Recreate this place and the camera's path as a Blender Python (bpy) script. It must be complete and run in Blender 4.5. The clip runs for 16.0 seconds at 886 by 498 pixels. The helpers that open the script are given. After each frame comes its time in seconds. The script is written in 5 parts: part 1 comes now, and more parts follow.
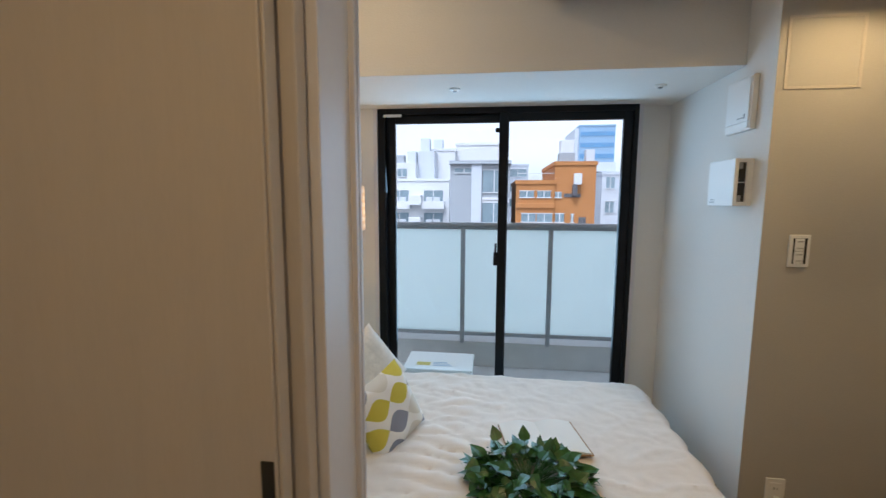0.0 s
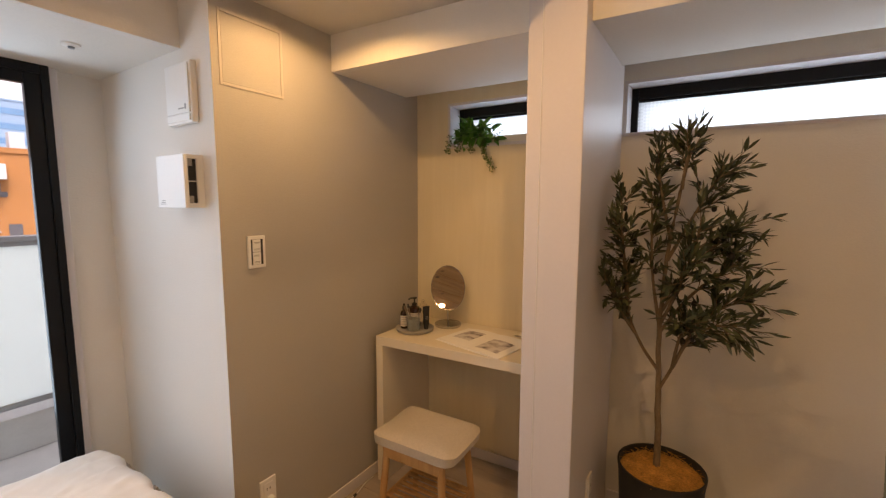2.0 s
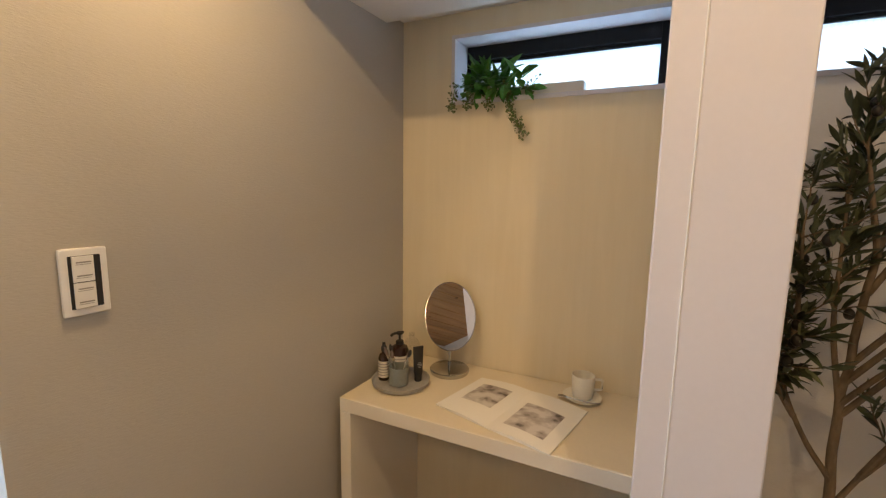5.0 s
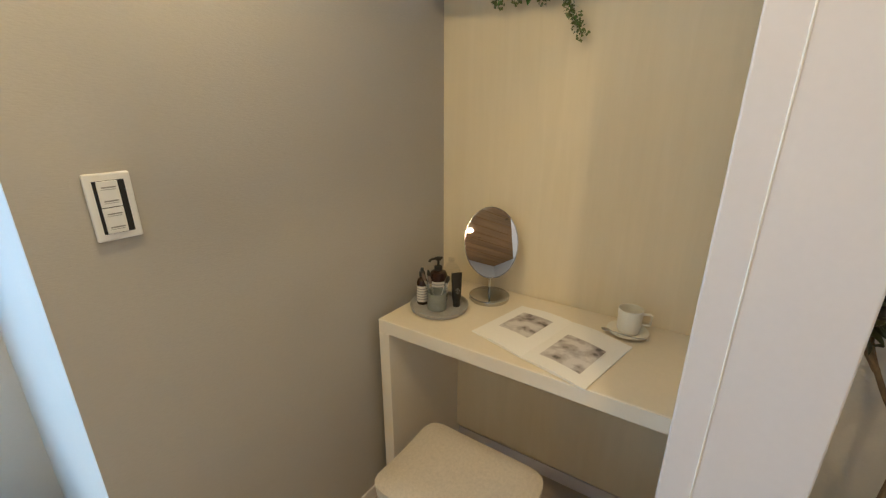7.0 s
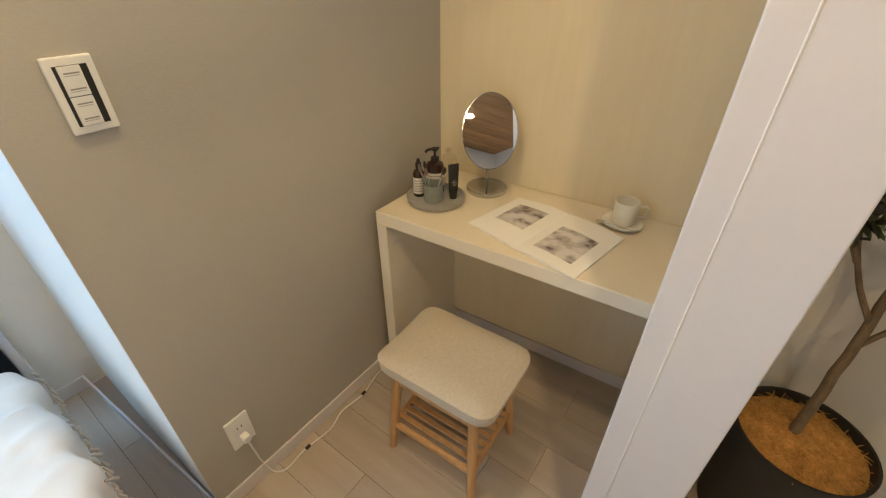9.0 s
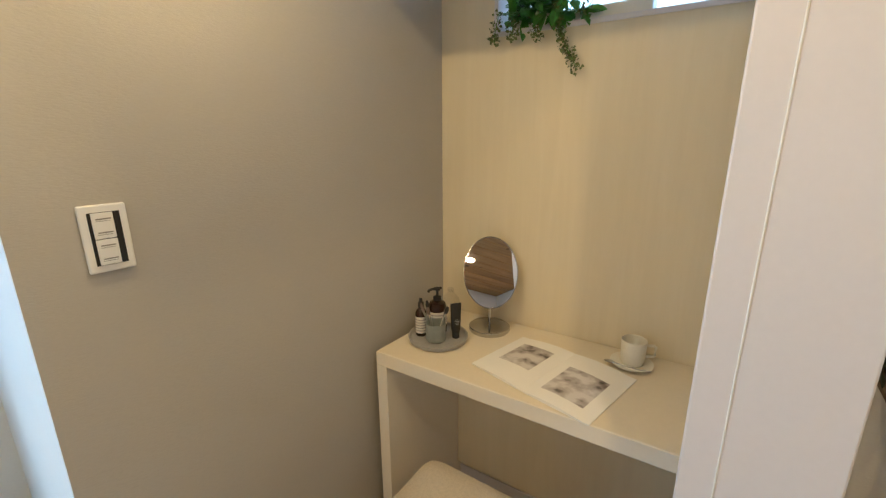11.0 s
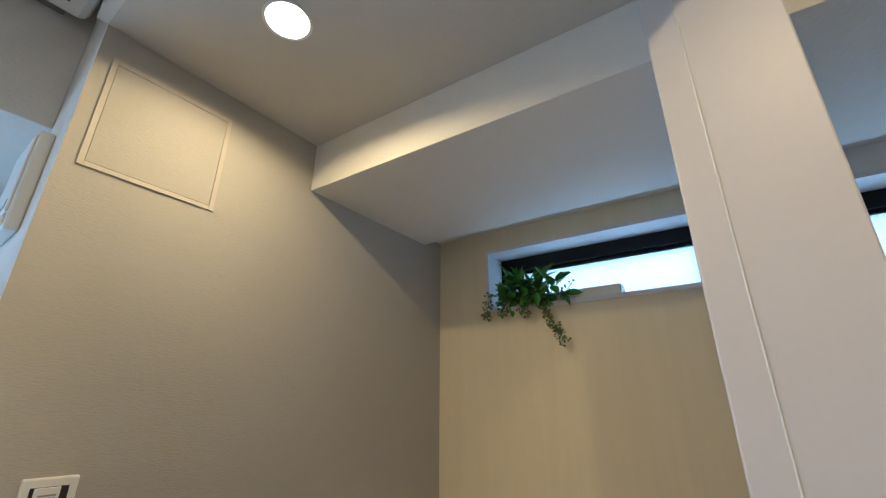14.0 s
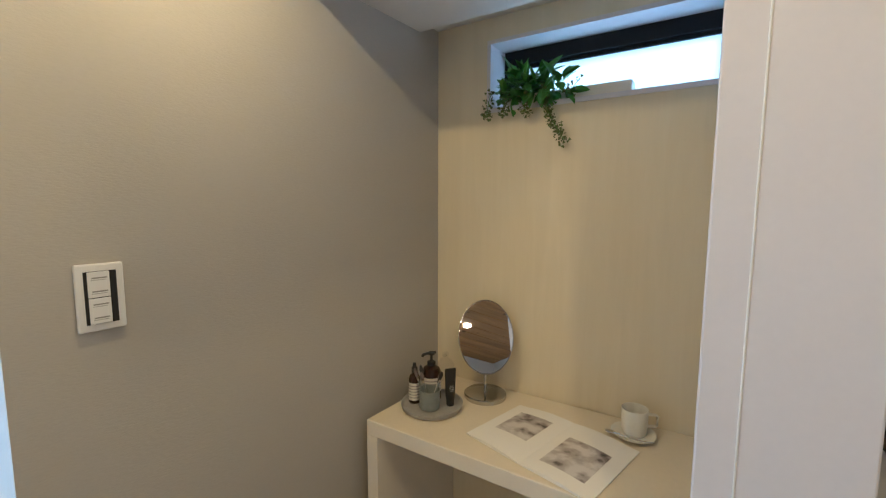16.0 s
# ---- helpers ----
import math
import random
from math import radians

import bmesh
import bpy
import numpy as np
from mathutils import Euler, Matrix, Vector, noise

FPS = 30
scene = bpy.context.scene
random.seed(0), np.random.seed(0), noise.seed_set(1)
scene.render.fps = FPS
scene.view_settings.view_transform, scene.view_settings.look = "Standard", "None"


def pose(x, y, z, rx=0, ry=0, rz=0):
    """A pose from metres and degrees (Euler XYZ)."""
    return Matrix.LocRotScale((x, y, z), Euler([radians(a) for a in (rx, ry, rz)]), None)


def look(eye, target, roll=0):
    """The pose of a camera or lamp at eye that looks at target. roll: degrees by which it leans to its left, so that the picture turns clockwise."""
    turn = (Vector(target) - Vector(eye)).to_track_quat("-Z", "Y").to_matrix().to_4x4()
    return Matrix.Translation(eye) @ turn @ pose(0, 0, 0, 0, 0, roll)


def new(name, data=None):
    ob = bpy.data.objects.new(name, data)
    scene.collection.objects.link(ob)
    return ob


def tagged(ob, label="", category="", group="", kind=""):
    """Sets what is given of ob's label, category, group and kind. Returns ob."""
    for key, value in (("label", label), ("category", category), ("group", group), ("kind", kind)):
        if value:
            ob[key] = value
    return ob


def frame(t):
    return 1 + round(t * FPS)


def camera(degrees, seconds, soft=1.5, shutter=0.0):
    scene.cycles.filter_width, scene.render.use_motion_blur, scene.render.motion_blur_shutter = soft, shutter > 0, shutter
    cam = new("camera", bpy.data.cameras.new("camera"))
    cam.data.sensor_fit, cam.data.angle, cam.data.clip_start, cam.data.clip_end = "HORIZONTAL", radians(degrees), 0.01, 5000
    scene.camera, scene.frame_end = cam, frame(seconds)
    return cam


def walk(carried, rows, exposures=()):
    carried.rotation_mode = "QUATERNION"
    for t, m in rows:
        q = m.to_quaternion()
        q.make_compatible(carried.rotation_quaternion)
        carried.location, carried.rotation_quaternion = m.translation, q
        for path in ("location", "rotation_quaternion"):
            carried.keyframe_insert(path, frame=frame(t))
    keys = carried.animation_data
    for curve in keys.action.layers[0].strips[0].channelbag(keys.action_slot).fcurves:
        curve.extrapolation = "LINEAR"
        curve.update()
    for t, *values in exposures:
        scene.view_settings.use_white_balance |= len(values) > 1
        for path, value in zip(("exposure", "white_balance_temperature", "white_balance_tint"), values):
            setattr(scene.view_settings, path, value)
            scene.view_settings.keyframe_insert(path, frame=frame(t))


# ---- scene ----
cam = camera(93.29, 16.0, soft=1.25, shutter=0.12)
# seconds, x, y, z, yaw, pitch, roll
PATH = [
    (0, 0.430, 0.500, 1.406, 6.68, -6.61, 0.29),
    (0.5, 0.534, 0.650, 1.413, -9.66, -6.60, 0.71),
    (0.6, 0.531, 0.674, 1.420, -13.41, -6.66, 0.19),
    (1, 0.565, 0.720, 1.414, -28.49, -6.43, 0.16),
    (1.5, 0.607, 0.727, 1.408, -45.50, -6.22, 0.14),
    (2, 0.635, 0.753, 1.408, -57.07, -6.21, 0.15),
    (2.5, 0.671, 0.806, 1.400, -62.89, -6.33, 0.18),
    (3, 0.770, 0.936, 1.389, -65.52, -6.38, 0.18),
    (3.5, 0.887, 1.084, 1.398, -65.81, -6.47, 0.00),
    (4, 0.988, 1.192, 1.395, -65.17, -6.83, 0.04),
    (4.2, 1.042, 1.219, 1.394, -64.65, -6.93, 0.18),
    (6.3, 1.314, 1.271, 1.401, -54.66, -11.44, 0.41),
    (6.5, 1.308, 1.261, 1.397, -54.17, -12.91, 0.12),
    (7, 1.305, 1.260, 1.400, -53.92, -18.97, 0.08),
    (7.5, 1.308, 1.260, 1.402, -54.07, -25.96, 0.14),
    (8, 1.308, 1.264, 1.405, -54.43, -32.34, 0.33),
    (8.2, 1.315, 1.256, 1.407, -53.94, -34.62, 0.00),
    (10.3, 1.325, 1.264, 1.404, -53.84, -26.37, -0.16),
    (10.5, 1.326, 1.263, 1.400, -53.67, -23.26, -0.34),
    (11, 1.320, 1.256, 1.397, -53.58, -14.86, -0.29),
    (11.5, 1.320, 1.251, 1.391, -53.38, -5.96, -0.30),
    (12, 1.321, 1.250, 1.389, -53.36, 2.57, -0.27),
    (12.5, 1.318, 1.249, 1.387, -53.55, 10.64, -0.17),
    (13, 1.317, 1.245, 1.388, -53.64, 17.74, -0.05),
    (13.5, 1.317, 1.244, 1.390, -53.53, 21.75, 0.22),
    (14, 1.316, 1.244, 1.388, -53.65, 21.02, 0.24),
    (14.5, 1.317, 1.245, 1.387, -53.77, 15.72, 0.18),
    (15, 1.317, 1.245, 1.385, -53.94, 8.35, -0.06),
    (15.5, 1.318, 1.245, 1.384, -54.01, 0.81, -0.15),
    (16, 1.315, 1.244, 1.392, -54.00, -5.95, 0.18),
]
EXPOSURES = [
    (0.0, 0.97, 5600, 15),
    (0.5, 0.80, 6450, 20),
    (1.0, 0.72, 7100, 28),
    (1.5, 0.98, 8200, 40),
    (2.0, 1.38, 7300, 32),
    (3.0, 1.64, 6800, 29),
    (4.2, 1.66, 6400, 27),
    (6.3, 1.56, 5150, 12),
    (7.0, 1.78, 5100, 10),
    (8.0, 1.93, 5300, 11),
    (10.3, 1.93, 5400, 12),
    (11.5, 1.72, 5150, 11),
    (12.2, 1.43, 5000, 11),
    (13.5, 1.27, 4880, 11),
    (14.5, 1.27, 4880, 11),
    (16.0, 1.58, 4900, 11),
]
walk(cam, [(t, pose(x, y, z, 90 + pitch, 0, yaw) @ pose(0, 0, 0, 0, 0, roll)) for t, x, y, z, yaw, pitch, roll in PATH], EXPOSURES)


# ---------------------------------------------------------------- world and light
world = bpy.data.worlds.new("sky_world")
scene.world = world
world.use_nodes = True
wn = world.node_tree.nodes
sky = wn.new("ShaderNodeTexSky")
sky.sky_type = "NISHITA"
sky.sun_disc = False
sky.sun_elevation = radians(62)
sky.sun_rotation = radians(200)
sky.air_density, sky.dust_density, sky.ozone_density = 1.0, 2.5, 0.4
wn["Background"].inputs["Strength"].default_value = 0.15
cloud = wn.new("ShaderNodeHueSaturation")
cloud.inputs["Saturation"].default_value = 0.35
world.node_tree.links.new(sky.outputs["Color"], cloud.inputs["Color"])
world.node_tree.links.new(cloud.outputs["Color"], wn["Background"].inputs["Color"])

sun = new("sun", bpy.data.lights.new("sun", "SUN"))
sun.data.energy, sun.data.angle, sun.data.color = 1.5, radians(20), (1.0, 0.97, 0.93)
sun.matrix_world = look((-13.7, -37.6, 75.0), (0, 0, 0))


def area(name, m, size, power, colour, size_y=None, spread=180):
    ob = new(name, bpy.data.lights.new(name, "AREA"))
    ob.data.shape = "DISK" if size_y is None else "RECTANGLE"
    ob.data.size, ob.data.energy, ob.data.color, ob.data.spread = size, power, colour, radians(spread)
    if size_y:
        ob.data.size_y = size_y
    ob.matrix_world = m
    return ob


WARM = (1.0, 0.66, 0.25)
# daylight in the balcony door's opening
area("window_daylight", look((0.48, 3.14, 1.15), (0.48, 0, 0.25)), 1.4, 8.4, (0.50, 0.80, 1.0), 1.55)
area("high_window_daylight", look((2.755, 1.60, 1.79), (0, 1.60, 1.5)), 0.55, 0.26, (0.50, 0.80, 1.0), 0.14)
area("high_window_daylight", look((2.85, 0.36, 1.79), (0, 0.42, 1.5)), 1.3, 0.95, (0.62, 0.87, 1.0), 0.14)
area("alcove_downlight_lamp", look((1.63, 1.865, 2.128), (1.63, 1.865, 0)), 0.04, 1.9, WARM)
area("bed_downlight_lamp", look((-0.10, 1.78, 2.505), (-0.10, 1.78, 0)), 0.05, 1.8, WARM)
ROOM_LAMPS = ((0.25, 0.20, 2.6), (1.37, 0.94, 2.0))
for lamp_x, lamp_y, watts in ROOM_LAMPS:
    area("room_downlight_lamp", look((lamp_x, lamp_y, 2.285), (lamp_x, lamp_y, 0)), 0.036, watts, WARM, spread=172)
bulb = new("floor_lamp_bulb", bpy.data.lights.new("floor_lamp_bulb", "POINT"))
bulb.data.energy, bulb.data.color, bulb.data.shadow_soft_size = 1.1, WARM, 0.04
bulb.location = (-0.375, 2.62, 1.36)


# ---------------------------------------------------------------- materials
def material(name, colour, rough=0.6, metal=0.0, spec=0.5, scale=12.0, vary=0.06, fine=160.0, bump=0.05, stretch=(1, 1, 1), piece=0.0, sheen=0.0, coat=0.0):
    """A principled material with variation at two scales and a fine relief."""
    m = bpy.data.materials.new(name)
    m.use_nodes = True
    nt = m.node_tree
    n, l = nt.nodes, nt.links
    p = n["Principled BSDF"]
    p.inputs["Roughness"].default_value, p.inputs["Metallic"].default_value = rough, metal
    p.inputs["Specular IOR Level"].default_value = spec
    p.inputs["Sheen Weight"].default_value, p.inputs["Coat Weight"].default_value = sheen, coat
    tc, mp = n.new("ShaderNodeTexCoord"), n.new("ShaderNodeMapping")
    l.new(tc.outputs["Object"], mp.inputs["Vector"])
    mp.inputs["Scale"].default_value = stretch
    a, b = n.new("ShaderNodeTexNoise"), n.new("ShaderNodeTexNoise")
    a.inputs["Scale"].default_value, a.inputs["Detail"].default_value = scale, 4
    b.inputs["Scale"].default_value, b.inputs["Detail"].default_value = fine, 3
    l.new(mp.outputs[0], a.inputs["Vector"]), l.new(mp.outputs[0], b.inputs["Vector"])
    mix = n.new("ShaderNodeMath")
    mix.operation = "ADD"
    l.new(a.outputs["Fac"], mix.inputs[0]), l.new(b.outputs["Fac"], mix.inputs[1])
    last = mix.outputs[0]
    if piece:
        info, mul = n.new("ShaderNodeObjectInfo"), n.new("ShaderNodeMath")
        mul.operation = "MULTIPLY_ADD"
        mul.inputs[1].default_value = piece
        l.new(info.outputs["Random"], mul.inputs[0]), l.new(last, mul.inputs[2])
        last = mul.outputs[0]
    ramp = n.new("ShaderNodeMapRange")
    ramp.inputs["From Min"].default_value, ramp.inputs["From Max"].default_value = 0.6, 1.4 + piece
    ramp.inputs["To Min"].default_value, ramp.inputs["To Max"].default_value = 1 - vary, 1 + vary
    l.new(last, ramp.inputs["Value"])
    hsv = n.new("ShaderNodeHueSaturation")
    hsv.inputs["Color"].default_value = (*colour, 1)
    l.new(ramp.outputs[0], hsv.inputs["Value"])
    l.new(hsv.outputs[0], p.inputs["Base Color"])
    if bump:
        bm_ = n.new("ShaderNodeBump")
        bm_.inputs["Strength"].default_value, bm_.inputs["Distance"].default_value = bump, 0.002
        l.new(b.outputs["Fac"], bm_.inputs["Height"]), l.new(bm_.outputs[0], p.inputs["Normal"])
    return m


def wood(name, dark, light, rough=0.5, scale=3.0, stretch=(12, 12, 0.6), contrast=(0.35, 0.7), piece=1.0, bump=0.08, knots=False):
    """Grain along the local axis with the small stretch."""
    m = bpy.data.materials.new(name)
    m.use_nodes = True
    nt = m.node_tree
    n, l = nt.nodes, nt.links
    p = n["Principled BSDF"]
    p.inputs["Roughness"].default_value = rough
    tc, mp, info = n.new("ShaderNodeTexCoord"), n.new("ShaderNodeMapping"), n.new("ShaderNodeObjectInfo")
    mp.inputs["Scale"].default_value = stretch
    geo = n.new("ShaderNodeNewGeometry")
    add, mul = n.new("ShaderNodeVectorMath"), n.new("ShaderNodeMath")
    mul.operation = "MULTIPLY"
    mul.inputs[1].default_value = 31.0 * piece
    rnd = n.new("ShaderNodeMath")
    rnd.operation = "ADD"
    l.new(info.outputs["Random"], rnd.inputs[0]), l.new(geo.outputs["Random Per Island"], rnd.inputs[1])
    l.new(rnd.outputs[0], mul.inputs[0])
    l.new(tc.outputs["Object"], add.inputs[0]), l.new(mul.outputs[0], add.inputs[1])
    l.new(add.outputs[0], mp.inputs["Vector"])
    a, b = n.new("ShaderNodeTexNoise"), n.new("ShaderNodeTexNoise")
    a.inputs["Scale"].default_value, a.inputs["Detail"].default_value, a.inputs["Distortion"].default_value = scale, 6, 0.8
    b.inputs["Scale"].default_value, b.inputs["Detail"].default_value = scale * 9, 3
    l.new(mp.outputs[0], a.inputs["Vector"]), l.new(mp.outputs[0], b.inputs["Vector"])
    mixf = n.new("ShaderNodeMath")
    mixf.operation = "MULTIPLY_ADD"
    mixf.inputs[1].default_value = 0.25
    l.new(b.outputs["Fac"], mixf.inputs[0]), l.new(a.outputs["Fac"], mixf.inputs[2])
    ramp = n.new("ShaderNodeValToRGB")
    ramp.color_ramp.elements[0].position, ramp.color_ramp.elements[0].color = contrast[0], (*dark, 1)
    ramp.color_ramp.elements[1].position, ramp.color_ramp.elements[1].color = contrast[1] + 0.12, (*light, 1)
    l.new(mixf.outputs[0], ramp.inputs[0])
    hsv, vary = n.new("ShaderNodeHueSaturation"), n.new("ShaderNodeMapRange")
    vary.inputs["To Min"].default_value, vary.inputs["To Max"].default_value = 1 - 0.20 * piece, 1 + 0.16 * piece
    vary.inputs["From Max"].default_value = 2.0
    l.new(rnd.outputs[0], vary.inputs["Value"]), l.new(vary.outputs[0], hsv.inputs["Value"])
    l.new(ramp.outputs[0], hsv.inputs["Color"])
    out = hsv.outputs[0]
    if knots:
        vor, kr, mix = n.new("ShaderNodeTexVoronoi"), n.new("ShaderNodeMapRange"), n.new("ShaderNodeMix")
        vor.inputs["Scale"].default_value = 4.5
        l.new(tc.outputs["Object"], vor.inputs["Vector"])
        kr.inputs["From Min"].default_value, kr.inputs["From Max"].default_value = 0.08, 0.15
        kr.inputs["To Min"].default_value, kr.inputs["To Max"].default_value = 0.85, 0.0
        l.new(vor.outputs["Distance"], kr.inputs["Value"])
        mix.data_type = "RGBA"
        l.new(kr.outputs[0], mix.inputs["Factor"]), l.new(out, mix.inputs["A"])
        mix.inputs["B"].default_value = (0.06, 0.025, 0.01, 1)
        out = mix.outputs["Result"]
    l.new(out, p.inputs["Base Color"])
    bm_ = n.new("ShaderNodeBump")
    bm_.inputs["Strength"].default_value, bm_.inputs["Distance"].default_value = bump, 0.002
    l.new(mixf.outputs[0], bm_.inputs["Height"]), l.new(bm_.outputs[0], p.inputs["Normal"])
    return m


def glass(name, colour=(1, 1, 1), rough=0.0, ior=1.4):
    """Clear sheet glass: what lies behind shows through, with a faint gloss."""
    m = bpy.data.materials.new(name)
    m.use_nodes = True
    n, l = m.node_tree.nodes, m.node_tree.links
    n.remove(n["Principled BSDF"])
    t, g, mix, f = n.new("ShaderNodeBsdfTransparent"), n.new("ShaderNodeBsdfGlossy"), n.new("ShaderNodeMixShader"), n.new("ShaderNodeFresnel")
    t.inputs["Color"].default_value = (*colour, 1)
    g.inputs["Roughness"].default_value = 0.02 + rough
    f.inputs["IOR"].default_value = ior
    if ior < 1.2:
        mix.inputs[0].default_value = 0.07
    else:
        l.new(f.outputs[0], mix.inputs[0])
    l.new(t.outputs[0], mix.inputs[1])
    l.new(g.outputs[0], mix.inputs[2])
    l.new(mix.outputs[0], n["Material Output"].inputs["Surface"])
    return m


def frosted(name, colour, mesh_pattern=False, through_part=0.65):
    """Milky glass or thin cloth that lets light through."""
    m = bpy.data.materials.new(name)
    m.use_nodes = True
    n, l = m.node_tree.nodes, m.node_tree.links
    n.remove(n["Principled BSDF"])
    d, t, mix = n.new("ShaderNodeBsdfDiffuse"), n.new("ShaderNodeBsdfTranslucent"), n.new("ShaderNodeMixShader")
    mix.inputs[0].default_value = through_part
    tc = n.new("ShaderNodeTexCoord")
    if mesh_pattern:
        mp, br = n.new("ShaderNodeMapping"), n.new("ShaderNodeTexChecker")
        mp.inputs["Rotation"].default_value = (radians(45), 0, 0)
        l.new(tc.outputs["Object"], mp.inputs["Vector"]), l.new(mp.outputs[0], br.inputs["Vector"])
        br.inputs["Scale"].default_value = 95
        br.inputs["Color1"].default_value = (*colour, 1)
        br.inputs["Color2"].default_value = tuple(c * 0.90 for c in colour) + (1,)
        src = br.outputs["Color"]
    else:
        no, rp = n.new("ShaderNodeTexNoise"), n.new("ShaderNodeMix")
        no.inputs["Scale"].default_value = 2.0
        l.new(tc.outputs["Object"], no.inputs["Vector"])
        rp.data_type = "RGBA"
        rp.inputs["A"].default_value = tuple(c * 0.96 for c in colour) + (1,)
        rp.inputs["B"].default_value = (*colour, 1)
        l.new(no.outputs["Fac"], rp.inputs["Factor"])
        src = rp.outputs["Result"]
    l.new(src, d.inputs["Color"]), l.new(src, t.inputs["Color"])
    l.new(d.outputs[0], mix.inputs[1]), l.new(t.outputs[0], mix.inputs[2])
    l.new(mix.outputs[0], n["Material Output"].inputs["Surface"])
    return m


def glow(name, colour, strength):
    m = bpy.data.materials.new(name)
    m.use_nodes = True
    p = m.node_tree.nodes["Principled BSDF"]
    p.inputs["Base Color"].default_value = (0.8, 0.8, 0.8, 1)
    p.inputs["Emission Color"].default_value, p.inputs["Emission Strength"].default_value = (*colour, 1), strength
    return m


def cushion_print(name):
    """Rows of pointed leaves in mustard, grey and taupe on white cotton."""
    m = bpy.data.materials.new(name)
    m.use_nodes = True
    n, l = m.node_tree.nodes, m.node_tree.links
    p = n["Principled BSDF"]
    p.inputs["Roughness"].default_value = 0.85

    def op(kind, a, b=None):
        o = n.new("ShaderNodeMath")
        o.operation = kind
        for k, v in enumerate((a, b)):
            if v is None:
                continue
            if isinstance(v, (int, float)):
                o.inputs[k].default_value = v
            else:
                l.new(v, o.inputs[k])
        return o.outputs[0]

    tc, sep = n.new("ShaderNodeTexCoord"), n.new("ShaderNodeSeparateXYZ")
    l.new(tc.outputs["Object"], sep.inputs[0])
    v = op("MULTIPLY", op("ADD", sep.outputs["Y"], 3.0), 11.0)
    col = op("FLOOR", v)
    u = op("ADD", op("MULTIPLY", op("ADD", sep.outputs["X"], 3.0), 8.2), op("MULTIPLY", op("MODULO", col, 2.0), 0.5))
    fu, fv = op("FRACT", u), op("FRACT", v)
    half = op("MULTIPLY", op("SINE", op("MULTIPLY", fu, math.pi)), 0.47)
    inside = op("LESS_THAN", op("ABSOLUTE", op("SUBTRACT", fv, 0.5)), half)
    cell = n.new("ShaderNodeCombineXYZ")
    l.new(op("FLOOR", u), cell.inputs[0]), l.new(col, cell.inputs[1])
    wnz = n.new("ShaderNodeTexWhiteNoise")
    l.new(cell.outputs[0], wnz.inputs["Vector"])
    ramp = n.new("ShaderNodeValToRGB")
    ramp.color_ramp.interpolation = "CONSTANT"
    for k, (pos, c) in enumerate(((0.0, (0.62, 0.52, 0.06)), (0.3, (0.27, 0.28, 0.34)), (0.55, (0.42, 0.36, 0.30)), (0.78, (0.72, 0.68, 0.60)))):
        e = ramp.color_ramp.elements[k] if k < 2 else ramp.color_ramp.elements.new(pos)
        e.position, e.color = pos, (*c, 1)
    l.new(wnz.outputs["Value"], ramp.inputs[0])
    mix = n.new("ShaderNodeMix")
    mix.data_type = "RGBA"
    mix.inputs["A"].default_value = (0.86, 0.84, 0.80, 1)
    l.new(inside, mix.inputs["Factor"]), l.new(ramp.outputs[0], mix.inputs["B"])
    l.new(mix.outputs["Result"], p.inputs["Base Color"])
    return m


def photo_print(name, shift):
    """A printed photograph: broad pale and dark fields with soft edges and a few crisp marks."""
    m = bpy.data.materials.new(name)
    m.use_nodes = True
    n, l = m.node_tree.nodes, m.node_tree.links
    p = n["Principled BSDF"]
    p.inputs["Roughness"].default_value = 0.4
    tc, mp = n.new("ShaderNodeTexCoord"), n.new("ShaderNodeMapping")
    mp.inputs["Location"].default_value, mp.inputs["Rotation"].default_value = (shift, shift * 0.7, 0), (0, 0, 0.6)
    mp.inputs["Scale"].default_value = (1.0, 0.85, 1.0)
    l.new(tc.outputs["Object"], mp.inputs["Vector"])
    big, marks = n.new("ShaderNodeTexNoise"), n.new("ShaderNodeTexVoronoi")
    big.inputs["Scale"].default_value, big.inputs["Detail"].default_value, big.inputs["Distortion"].default_value = 24.0, 4.0, 0.25
    marks.inputs["Scale"].default_value = 38.0
    l.new(mp.outputs[0], big.inputs["Vector"]), l.new(mp.outputs[0], marks.inputs["Vector"])
    mul = n.new("ShaderNodeMath")
    mul.operation = "MULTIPLY_ADD"
    mul.inputs[1].default_value = 0.22
    l.new(marks.outputs["Distance"], mul.inputs[0]), l.new(big.outputs["Fac"], mul.inputs[2])
    ramp = n.new("ShaderNodeValToRGB")
    stops = ((0.40, (0.05, 0.045, 0.045)), (0.47, (0.20, 0.17, 0.16)), (0.53, (0.36, 0.32, 0.31)), (0.60, (0.42, 0.385, 0.37)), (0.72, (0.60, 0.57, 0.55)))
    for k, (pos, c) in enumerate(stops):
        e = ramp.color_ramp.elements[k] if k < 2 else ramp.color_ramp.elements.new(pos)
        e.position, e.color = pos, (*c, 1)
    l.new(mul.outputs[0], ramp.inputs[0]), l.new(ramp.outputs[0], p.inputs["Base Color"])
    return m


